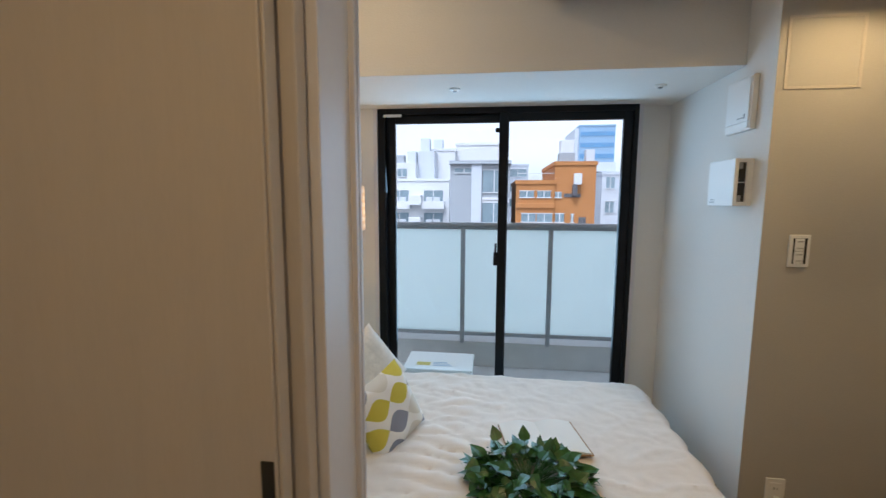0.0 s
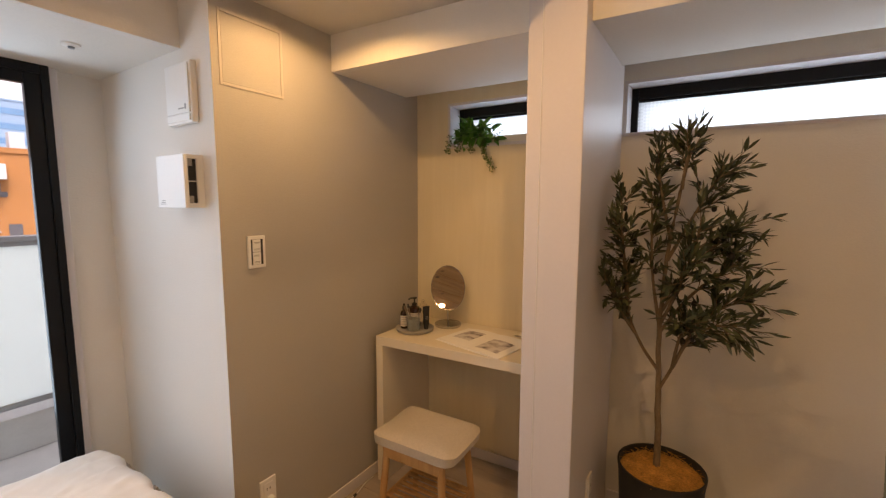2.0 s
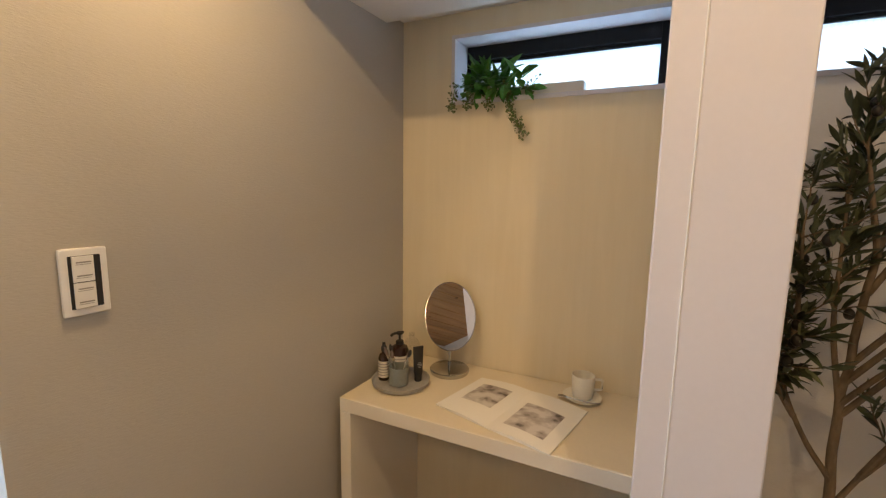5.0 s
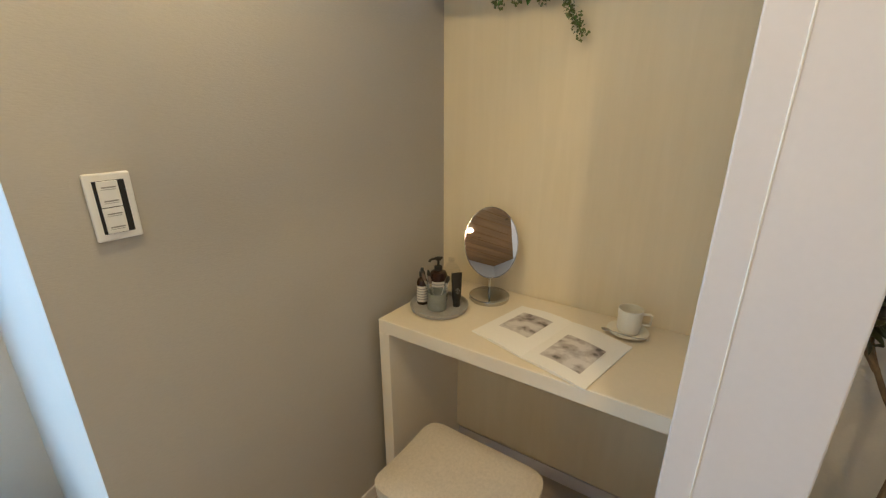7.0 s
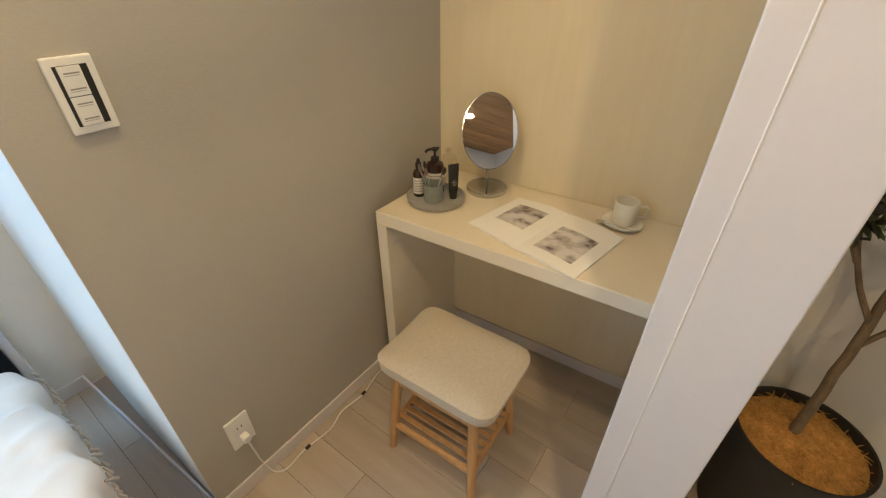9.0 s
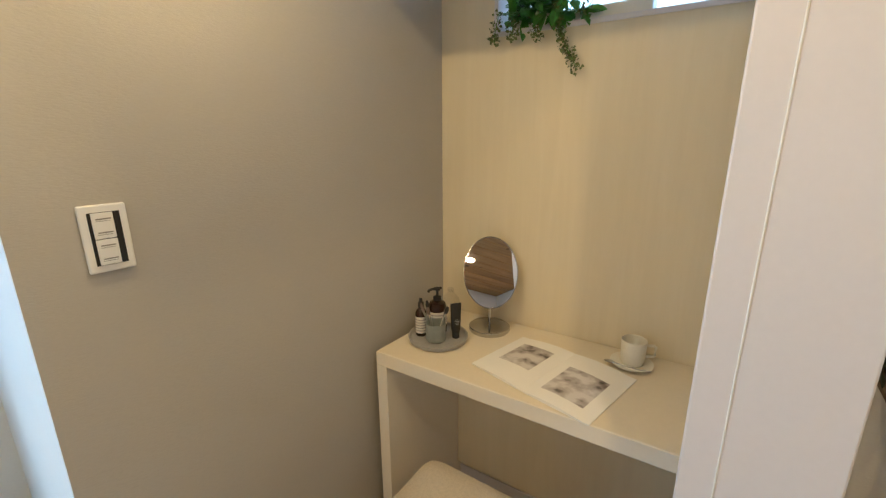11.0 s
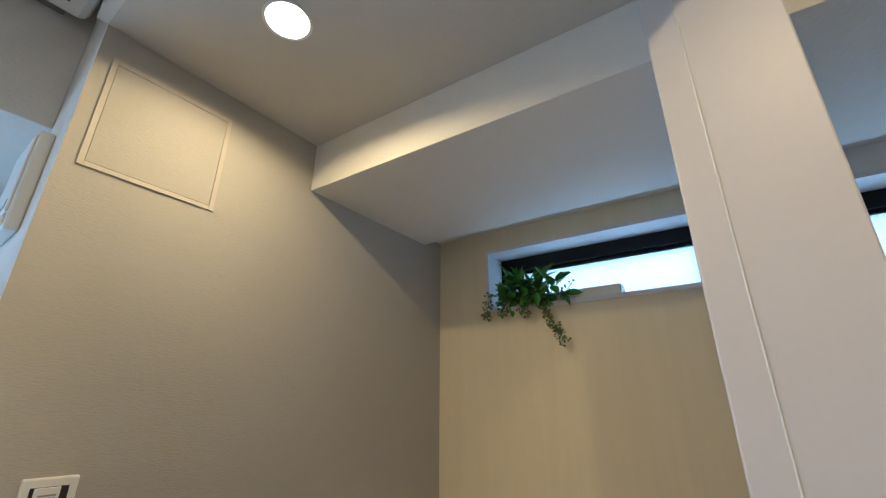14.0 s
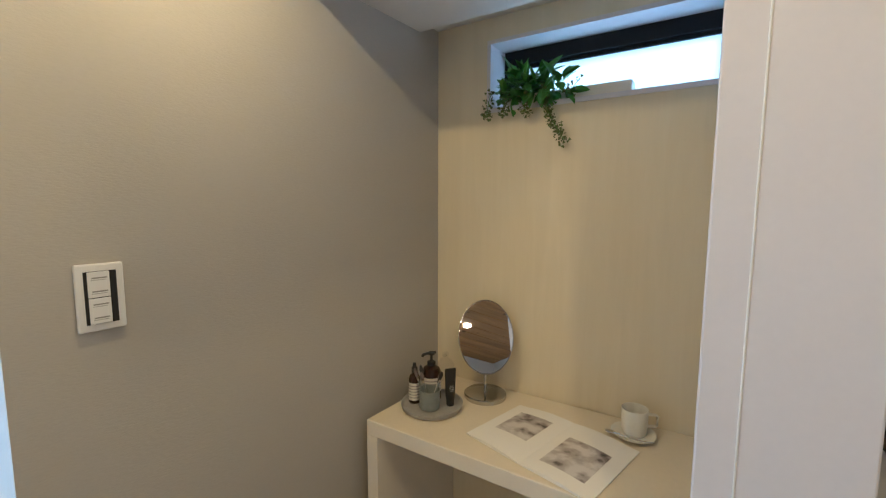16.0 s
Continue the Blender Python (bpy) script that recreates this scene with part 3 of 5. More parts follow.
# ---------------------------------------------------------------- high windows
def high_window(y0, y1, pane_mat, label):
    w = thing("window_high", label, "window", kind="structure")
    x = XW + 0.10
    part("window_frame", boxes((x, y0, WZ0, x + 0.05, y0 + 0.03, WZ1), (x, y1 - 0.03, WZ0, x + 0.05, y1, WZ1), (x, y0 + 0.03, WZ1 - 0.050, x + 0.05, y1 - 0.03, WZ1), (x, y0 + 0.03, WZ0, x + 0.05, y1 - 0.03, WZ0 + 0.004), (x + 0.012, y0 + 0.03, WZ1 - 0.062, x + 0.045, y1 - 0.03, WZ1 - 0.051), bevel=0.002), M_BLACKALU, w)
    p = part("pane", boxes((x + 0.02, y0 + 0.026, WZ0 + 0.003, x + 0.026, y1 - 0.026, WZ1 - 0.058)), pane_mat, w)
    p.visible_shadow = False
    return skewed(w)


high_window(W1A, W1B, M_MILK, "narrow high window with black frame and milky glass")
high_window(W2A, W2B, M_WIRED, "long narrow high window with black frame and wired glass")


# ---------------------------------------------------------------- lamps in the ceilings
def downlight(x, y, z, depth):
    t = thing("ceiling_downlight", "round white recessed downlight, switched on, warm", "downlight", group="downlights")
    part("rim", lathe([(0.0432, -0.0005), (0.048, -0.0005), (0.049, -0.0015), (0.047, -0.0025), (0.0420, -0.0015), (0.0422, depth), (0.0432, depth)], 40, (x, y, z)), M_PLASTIC, t, smooth=True)
    part("diffuser", lathe([(0, depth + 0.001), (0.0422, depth + 0.001), (0.0422, depth + 0.004), (0, depth + 0.004)], 40, (x, y, z)), M_LAMPGLOW, t, "glowing lamp disc")
    return t


downlight(LX, LY, CEIL, 0.018)
downlight(-0.10, 1.78, HIGH - 0.012, 0.004)
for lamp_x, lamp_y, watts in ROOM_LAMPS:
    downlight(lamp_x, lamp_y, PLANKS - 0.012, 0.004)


# ---------------------------------------------------------------- desk alcove
def desk():
    t = thing("desk", "cream-white waterfall desk fitted between wall and partition", "desk")
    part("top", boxes((2.137, COL1 + 0.002, 0.714, XW - 0.004, 2.122, 0.7588), bevel=0.002), M_DESK, t)
    part("top_sheet", boxes((2.141, COL1 + 0.004, 0.7590, XW - 0.006, 2.118, 0.7600)), M_DESKTOP, t, "cream laminate surface")
    part("side_panel", boxes((2.137, 2.082, 0.0, XW - 0.004, 2.122, 0.7135), bevel=0.002), M_DESK, t)
    part("back_panel", boxes((XW - 0.028, COL1 + 0.002, 0.09, XW - 0.0075, 2.0815, 0.7135), bevel=0.0015), M_VENEER, t)
    return skewed(t)


desk()


def rounded_pad(sx, sy, h, r, n=14):
    """An upholstered pad with soft edges and rounded corners."""
    bm = bmesh.new()
    grid = bmesh.ops.create_grid(bm, x_segments=n, y_segments=n, size=0.5)
    bmesh.ops.extrude_face_region(bm, geom=list(bm.faces))
    bm.verts.ensure_lookup_table()
    half = len(bm.verts) // 2
    for k, v in enumerate(list(bm.verts)):
        x, y = v.co.x * 2, v.co.y * 2
        top = k >= half
        # square to rounded square
        px, py = abs(x), abs(y)
        kx, ky = sx / 2 - r, sy / 2 - r
        X, Y = x * sx / 2, y * sy / 2
        ox, oy = max(abs(X) - kx, 0), max(abs(Y) - ky, 0)
        d = math.hypot(ox, oy)
        if d > r * max(ox, oy) / r and d > 0:
            s = max(ox, oy) / d
            X = math.copysign(kx + ox * s, X) if abs(X) > kx else X
            Y = math.copysign(ky + oy * s, Y) if abs(Y) > ky else Y
        edge = max(px, py)
        fall = (1 - edge ** 6)
        if top:
            z = h * (0.62 + 0.38 * max(fall, 0)) + 0.012 * (x * x) - 0.004
        else:
            z = h * 0.12 * (edge ** 8)
            X, Y = X * 0.985, Y * 0.985
        v.co = (X, Y, z)
    bmesh.ops.recalc_face_normals(bm, faces=bm.faces)
    return bm


def stool():
    t = thing("stool", "oak stool with a cream felt seat pad standing under the desk", "stool", pose(2.038, 1.740, 0, 0, 0, 2))
    sx, sy = 0.298, 0.400
    part("seat", rounded_pad(sx, sy, 0.062, 0.05), M_SEAT, t, "cream felt upholstery", True, pose(0, 0, 0.388))
    for ix in (-1, 1):
        for iy in (-1, 1):
            bm = bmesh.new()
            tube(bm, [(ix * 0.138, iy * 0.160, 0), (ix * 0.120, iy * 0.146, 0.2), (ix * 0.104, iy * 0.134, 0.388)], [0.0125, 0.0155, 0.0165], 12)
            part("leg", bm, M_OAK, t, smooth=True)
    for iy in (-1, 1):
        bm = boxes((-0.118, iy * 0.152 - 0.008, 0.115, 0.118, iy * 0.152 + 0.008, 0.141), bevel=0.003)
        part("rail", bm, M_OAK, t)
    for ix in (-1, 1):
        part("rail", boxes((ix * 0.112 - 0.008, -0.150, 0.330, ix * 0.112 + 0.008, 0.150, 0.375), bevel=0.003), M_OAK, t)
        part("shelf_rail", boxes((ix * 0.126 - 0.008, -0.156, 0.112, ix * 0.126 + 0.008, 0.156, 0.136), bevel=0.003), M_OAK, t)
    for k in range(7):
        x = -0.098 + k * 0.0327
        part("slat", boxes((x - 0.009, -0.150, 0.1365, x + 0.009, 0.150, 0.1445), bevel=0.002), M_OAK, t)
    return t


stool()

DT = 0.7602


def shell(prof_out, prof_in, seg=32):
    return lathe(list(prof_out) + list(reversed(prof_in)), seg)


def table_mirror():
    t = thing("table_mirror", "oval chrome vanity mirror on a disc foot, tilted back", "mirror", pose(2.478, 1.914, DT))
    part("foot", lathe([(0, 0), (0.068, 0), (0.070, 0.003), (0.070, 0.013), (0.066, 0.016), (0.012, 0.017), (0, 0.0175)], 40), M_CHROME, t, smooth=True)
    part("stem", lathe([(0.0048, 0.016), (0.0048, 0.150), (0.0, 0.152)], 16), M_CHROME, t, smooth=True)
    m = Matrix.Translation((0, 0, 0.205)) @ Vector((-0.761, -0.545, 0.350)).to_track_quat("Z", "Y").to_matrix().to_4x4() @ Matrix.Diagonal((0.915, 1.22, 1, 1))
    fr = part("frame", lathe([(0, -0.010), (0.094, -0.010), (0.098, -0.006), (0.099, 0.0), (0.0978, 0.003), (0.096, 0.003), (0.0955, 0.0)], 64), M_CHROME, t, "", True, m)
    part("mirror_glass", lathe([(0, 0.0006), (0.0958, 0.0006)], 64), M_MIRROR, fr, "mirror glass")
    return t


table_mirror()


def tray(x, y):
    t = solid("round_tray", shell([(0, 0), (0.086, 0), (0.094, 0.004), (0.0975, 0.017)], [(0, 0.005), (0.085, 0.006), (0.0905, 0.009), (0.0942, 0.017)], 48), M_STONE, "round grey stoneware tray on the desk", "tray", "thing", True)
    t.location = (x, y, DT)


TX, TY = 2.316, 2.012
tray(TX, TY)
TZ = DT + 0.0062


def label_band(parent, r, z0, z1, lines):
    band = part("label", lathe([(r, z0), (r + 0.0004, z0), (r + 0.0004, z1), (r, z1)], 28), M_LABEL, parent, "cream paper label")
    step = (z1 - z0) / (lines + 1)
    for k in range(lines):
        z = z0 + step * (k + 0.8)
        part("text_bar", lathe([(r + 0.0005, z), (r + 0.0007, z), (r + 0.0007, z + step * 0.35), (r + 0.0005, z + step * 0.35)], 28), M_GREYINK, band)


def pump_bottle(x, y, turn):
    t = thing("pump_bottle", "dark amber pump bottle with a cream label on the tray", "bottle", pose(x, y, TZ, 0, 0, turn))
    part("body", lathe([(0, 0), (0.028, 0), (0.031, 0.003), (0.031, 0.090), (0.026, 0.104), (0.013, 0.111), (0.013, 0.116), (0, 0.116)], 32), M_AMBER, t, smooth=True)
    part("collar", lathe([(0.0, 0.112), (0.0135, 0.112), (0.0135, 0.124), (0.006, 0.127), (0, 0.127)], 24), M_DARK, t, smooth=True)
    bm = lathe([(0.0, 0.126), (0.0042, 0.126), (0.0042, 0.146), (0.010, 0.147), (0.010, 0.155), (0, 0.156)], 16)
    tube(bm, smooth_path([(-0.014, 0, 0.152), (0, 0, 0.1525), (0.018, 0, 0.152), (0.028, 0, 0.150), (0.032, 0, 0.144)], 3), 0.0045, 8)
    part("pump_head", bm, M_DARK, t, smooth=True)
    label_band(t, 0.0311, 0.030, 0.078, 4)


def spray_bottle(x, y):
    t = thing("spray_bottle", "slim dark amber spray bottle with a striped cream label", "bottle", pose(x, y, TZ))
    part("body", lathe([(0, 0), (0.0165, 0), (0.0185, 0.003), (0.0185, 0.078), (0.014, 0.089), (0.008, 0.093), (0.008, 0.098), (0, 0.098)], 28), M_AMBER, t, smooth=True)
    part("cap", lathe([(0, 0.098), (0.0095, 0.098), (0.0095, 0.114), (0.006, 0.117), (0.005, 0.128), (0, 0.129)], 20), M_DARK, t, smooth=True)
    label_band(t, 0.0186, 0.012, 0.068, 5)


def tube_of_cream(x, y):
    t = thing("cream_tube", "black cosmetic tube with small grey lettering standing on its cap", "tube", pose(x, y, TZ, 0, 0, -35))
    bm = bmesh.new()
    rings = []
    for z, a, b in ((0.018, 0.0125, 0.0125), (0.03, 0.0150, 0.0145), (0.06, 0.0165, 0.011), (0.092, 0.018, 0.005), (0.110, 0.0185, 0.0012), (0.119, 0.0185, 0.0010)):
        rings.append([bm.verts.new((a * math.cos(q), b * math.sin(q), z)) for q in (2 * math.pi * k / 20 for k in range(20))])
    for p, q in zip(rings, rings[1:]):
        for k in range(20):
            bm.faces.new((p[k], p[(k + 1) % 20], q[(k + 1) % 20], q[k]))
    bm.faces.new(rings[0][::-1]), bm.faces.new(rings[-1])
    part("body", bm, M_DARK, t, smooth=True)
    part("cap", lathe([(0, 0), (0.0115, 0), (0.012, 0.002), (0.012, 0.0175), (0, 0.0178)], 24), M_POT, t, smooth=True)
    for k in range(4):
        w = 0.005 + 0.002 * ((k * 7) % 3)
        part("text_bar", boxes((-w, -0.0146 + k * 0.0009, 0.050 + k * 0.005, w, -0.0136 + k * 0.0009, 0.0515 + k * 0.005)), M_STONE, t)


def brush_cup(x, y):
    t = solid("brush_cup", shell([(0, 0), (0.028, 0), (0.0315, 0.003), (0.0325, 0.060)], [(0, 0.004), (0.0285, 0.005), (0.0298, 0.060)], 32), M_SAGE, "sage green ceramic cup holding make-up brushes", "cup", "thing", True)
    t.location = (x, y, TZ)
    rng = random.Random(4)
    for k, (dx, dy, length, hair) in enumerate(((-0.015, 0.016, 0.128, 1), (-0.008, 0.010, 0.132, 0), (0.012, -0.014, 0.112, 0), (0.015, -0.010, 0.105, 1), (-0.014, 0.004, 0.118, 1))):
        b = thing("makeup_brush", "make-up brush with pale handle leaning in the cup", "brush", pose(x + dx * 0.3, y + dy * 0.3, TZ + 0.0056), group="make-up brushes")
        d = Vector((dx * 1.9, dy * 1.9, length)).normalized()
        bm = bmesh.new()
        tube(bm, [d * 0, d * (length * 0.7)], [0.0022, 0.0034], 10)
        part("handle", bm, M_LABEL if k % 2 else M_SAGE, b, smooth=True)
        bm = bmesh.new()
        tube(bm, [d * (length * 0.69), d * (length * 0.8)], [0.0038, 0.0044], 10)
        part("ferrule", bm, M_CHROME, b, smooth=True)
        bm = bmesh.new()
        tube(bm, [d * (length * 0.79), d * (length * 0.9), d * length], [0.0046, 0.0068, 0.003], 10)
        part("bristles", bm, M_BRISTLE if hair else M_DARK, b, smooth=True)


pump_bottle(TX + 0.036, TY + 0.030, 150)
spray_bottle(TX - 0.016, TY + 0.058)
brush_cup(TX - 0.018, TY - 0.004)
tube_of_cream(TX + 0.034, TY - 0.046)


def tumbler(x, y):
    t = thing("clear_bottle", "thin clear plastic bottle standing behind the tray", "bottle", pose(x, y, DT))
    ob = part("body", lathe([(0, 0.001), (0.028, 0.001), (0.031, 0.006), (0.031, 0.085), (0.020, 0.104), (0.010, 0.108), (0.010, 0.118), (0, 0.118)], 28), M_CLEARPLASTIC, t, smooth=True)
    part("cap", lathe([(0, 0.118), (0.011, 0.118), (0.011, 0.128), (0, 0.128)], 20), M_CLEARPLASTIC, t, smooth=True)


tumbler(2.448, 2.055)


def cup_and_saucer():
    s = solid("saucer", shell([(0, 0), (0.028, 0), (0.036, 0.003), (0.058, 0.011)], [(0, 0.004), (0.030, 0.005), (0.056, 0.0125), (0.058, 0.0125)], 40), M_CERAMIC, "round cream saucer on the desk", "saucer", "thing", True)
    s.location = (2.512, 1.462, DT)
    c = thing("coffee_cup", "cream ceramic coffee cup with a square handle on its saucer", "cup", pose(2.518, 1.462, DT + 0.0045, 0, 0, -62))
    part("body", shell([(0, 0), (0.026, 0), (0.030, 0.004), (0.0325, 0.010), (0.0345, 0.073), (0.0340, 0.074)], [(0, 0.004), (0.028, 0.008), (0.0305, 0.032), (0.0325, 0.073)], 40), M_CERAMIC, c, smooth=True)
    bm = bmesh.new()
    tube(bm, [(0.031, 0, 0.058), (0.056, 0, 0.057), (0.060, 0, 0.053), (0.059, 0, 0.028), (0.055, 0, 0.024), (0.030, 0, 0.024)], 0.0042, 10)
    part("handle", bm, M_CERAMIC, c, smooth=True)
    sp = thing("teaspoon", "small steel teaspoon resting on the saucer", "spoon", pose(2.470, 1.462, DT + 0.0155, 0, 0, 0))
    bm = bmesh.new()
    tube(bm, smooth_path([(0.0, 0.044, 0.0), (-0.004, 0.01, 0.001), (0.000, -0.03, -0.001), (0.004, -0.058, 0.002)], 4), 0.0017, 8)
    part("handle", bm, M_CHROME, sp, smooth=True)
    bm = bmesh.new()
    bmesh.ops.create_uvsphere(bm, u_segments=16, v_segments=8, radius=0.011)
    bmesh.ops.scale(bm, vec=(0.8, 1.25, 0.22), verts=bm.verts)
    bmesh.ops.translate(bm, vec=(0.001, 0.052, 0.0), verts=bm.verts)
    part("bowl", bm, M_CHROME, sp, smooth=True)


cup_and_saucer()


def open_book():
    """Two curved halves of paper with a printed photograph on each."""
    t = thing("open_magazine", "open photo magazine with grey photographs, lying on the desk", "magazine", pose(2.366, 1.645, DT + 0.001, 0, 0, 0))
    # half pages: inner edge along the gutter from back to front
    gut_a, gut_b = Vector((2.475, 1.612, 0)), Vector((2.205, 1.660, 0))
    left_a, left_b = Vector((2.485, 1.790, 0)), Vector((2.246, 1.838, 0))
    right_a, right_b = Vector((2.434, 1.430, 0)), Vector((2.172, 1.476, 0))
    off = Vector((2.366, 1.645, 0))

    def page(a0, a1, b0, b1, lift):
        bm = bmesh.new()
        rows = []
        for i in range(9):
            s = i / 8
            p, q = a0.lerp(b0, s) - off, a1.lerp(b1, s) - off
            z = lift * (math.sin(math.pi * min(s * 1.15, 1)) * 0.8 + 0.35 * (1 - s) * s * 2) + 0.003
            if s == 0:
                z = 0.003
            rows.append((bm.verts.new((p.x, p.y, z)), bm.verts.new((q.x, q.y, z)), bm.verts.new((q.x, q.y, 0)), bm.verts.new((p.x, p.y, 0))))
        for r, w in zip(rows, rows[1:]):
            for k in range(4):
                bm.faces.new((r[k], r[(k + 1) % 4], w[(k + 1) % 4], w[k]))
        bm.faces.new(rows[0]), bm.faces.new(rows[-1][::-1])
        bmesh.ops.recalc_face_normals(bm, faces=bm.faces)
        return bm

    def print_on(a0, a1, b0, b1, lift, u0, u1, v0, v1, raise_by=0.0005):
        bm = bmesh.new()
        last = None
        for i in range(7):
            s = u0 + (u1 - u0) * i / 6
            p, q = a0.lerp(b0, s) - off, a1.lerp(b1, s) - off
            z = lift * (math.sin(math.pi * min(s * 1.15, 1)) * 0.8 + 0.35 * (1 - s) * s * 2) + 0.003 + raise_by
            now = (bm.verts.new((*p.lerp(q, v0).xy, z)), bm.verts.new((*p.lerp(q, v1).xy, z)))
            if last:
                bm.faces.new((last[0], last[1], now[1], now[0]))
            last = now
        bmesh.ops.recalc_face_normals(bm, faces=bm.faces)
        return bm

    for (b0, b1, prints) in ((left_a, left_b, ((M_PHOTO, 0.22, 0.80, 0.18, 0.68),)), (right_a, right_b, ((M_PHOTOPALE, 0.16, 0.80, 0.30, 0.84),))):
        half = part("page_block", page(gut_a, gut_b, b0, b1, 0.006), M_PAGE, t, smooth=True)
        for k, (mat, u0, u1, v0, v1) in enumerate(prints):
            part("photograph" if k == 0 else "photo_tone", print_on(gut_a, gut_b, b0, b1, 0.006, u0, u1, v0, v1, 0.0005 + 0.0003 * k), mat, half)


open_book()


# ---------------------------------------------------------------- fittings on the walls
def light_switch():
    t = thing("light_switch", "white double light switch plate with grey lettering", "switch", pose(1.5485, YP, 1.2285))
    part("plate", boxes((-0.035, -0.009, -0.060, 0.035, 0, 0.060), bevel=0.003), M_PLASTIC, t)
    part("recess", boxes((-0.0235, -0.0096, -0.047, 0.0235, -0.008, 0.047)), M_DARK, t)
    for s in (-1, 1):
        r = part("rocker", boxes((-0.0185, -0.0125, s * 0.0235 - 0.0228, 0.0130, -0.009, s * 0.0235 + 0.0228), bevel=0.001), M_PLASTIC, t)
        for k in (-1, 1):
            part("text_bar", boxes((-0.013, -0.0128, s * 0.0235 + k * 0.012 - 0.0012, 0.009, -0.0124, s * 0.0235 + k * 0.012 + 0.0012)), M_GREYINK, r)
            part("text_bar", boxes((-0.014, -0.0128, s * 0.0235 + k * 0.012 - 0.0042, 0.008, -0.0124, s * 0.0235 + k * 0.012 - 0.0032)), M_STONE, r)


light_switch()


def outlet(m, plugged):
    t = thing("wall_outlet", "white double wall socket with a plugged cable" if plugged else "white double wall socket", "socket", m)
    part("plate", boxes((-0.035, -0.008, -0.060, 0.035, 0, 0.060), bevel=0.003), M_PLASTIC, t)
    part("insert", boxes((-0.0205, -0.0095, -0.044, 0.0205, -0.007, 0.044), bevel=0.001), M_PLASTIC, t)
    for z in (0.020, -0.020):
        for x in (-0.0065, 0.0065):
            part("slot", boxes((x - 0.0012, -0.0099, z - 0.005, x + 0.0012, -0.0092, z + 0.005)), M_DARK, t)
    return t


outlet(pose(1.551, YP, 0.272), True)
outlet(pose(2.22, COL0, 0.30, 0, 0, 0), False)


def cable():
    t = thing("power_cable", "white power cable from the socket along the skirting", "cable")
    part("plug", boxes((1.541, YP - 0.034, 0.238, 1.563, YP - 0.0095, 0.264), bevel=0.004), M_PLASTIC, t)
    bm = bmesh.new()
    pts = [(1.552, YP - 0.030, 0.240), (1.556, YP - 0.032, 0.19), (1.566, YP - 0.026, 0.10), (1.585, YP - 0.030, 0.020), (1.62, YP - 0.045, 0.004), (1.70, YP - 0.040, 0.004), (1.80, YP - 0.052, 0.004), (1.88, YP - 0.030, 0.004), (1.98, YP - 0.040, 0.004), (2.08, YP - 0.018, 0.004), (2.142, YP - 0.016, 0.004)]
    tube(bm, smooth_path(pts, 6), 0.0028, 8)
    part("cord", bm, M_PLASTIC, t, smooth=True)
    for x, y in ((1.71, YP - 0.041), (1.985, YP - 0.039)):
        part("cord_clip", boxes((x - 0.010, y - 0.005, 0.0005, x + 0.010, y + 0.005, 0.0095), bevel=0.002), M_DARK, t, "small dark cord clip")


cable()


def hatch():
    t = thing("inspection_hatch", "square papered inspection hatch with a slim white frame", "hatch", pose(1.5695, YP, 1.927))
    h = 0.1235
    part("frame", boxes((-h, -0.0035, -h, -h + 0.010, 0, h), (h - 0.010, -0.0035, -h, h, 0, h), (-h + 0.010, -0.0035, -h, h - 0.010, 0, -h + 0.010), (-h + 0.010, -0.0035, h - 0.010, h - 0.010, 0, h), bevel=0.0007), M_HATCHFRAME, t, "slim cream frame")
    part("door", boxes((-h + 0.0112, -0.0022, -h + 0.0112, h - 0.0112, 0, h - 0.0112)), M_GREIGE, t)


hatch()


def vent_cover():
    t = thing("vent_cover", "square white plastic air vent cover on the wall", "vent")
    part("body", boxes((XB - 0.022, 2.262, 1.683, XB, 2.438, 1.888), bevel=0.004), M_PLASTIC, t)
    part("cover", boxes((XB - 0.0265, 2.272, 1.716, XB - 0.0215, 2.428, 1.880), bevel=0.002), M_PLASTIC, t, "flush front flap")
    part("lower_flap", boxes((XB - 0.0265, 2.272, 1.690, XB - 0.0215, 2.428, 1.713), bevel=0.002), M_PLASTIC, t)
    part("logo_bar", boxes((XB - 0.0272, 2.292, 1.728, XB - 0.0264, 2.302, 1.746)), M_STONE, t)
    part("text_bar", boxes((XB - 0.0272, 2.306, 1.731, XB - 0.0264, 2.345, 1.735)), M_STONE, t)


vent_cover()


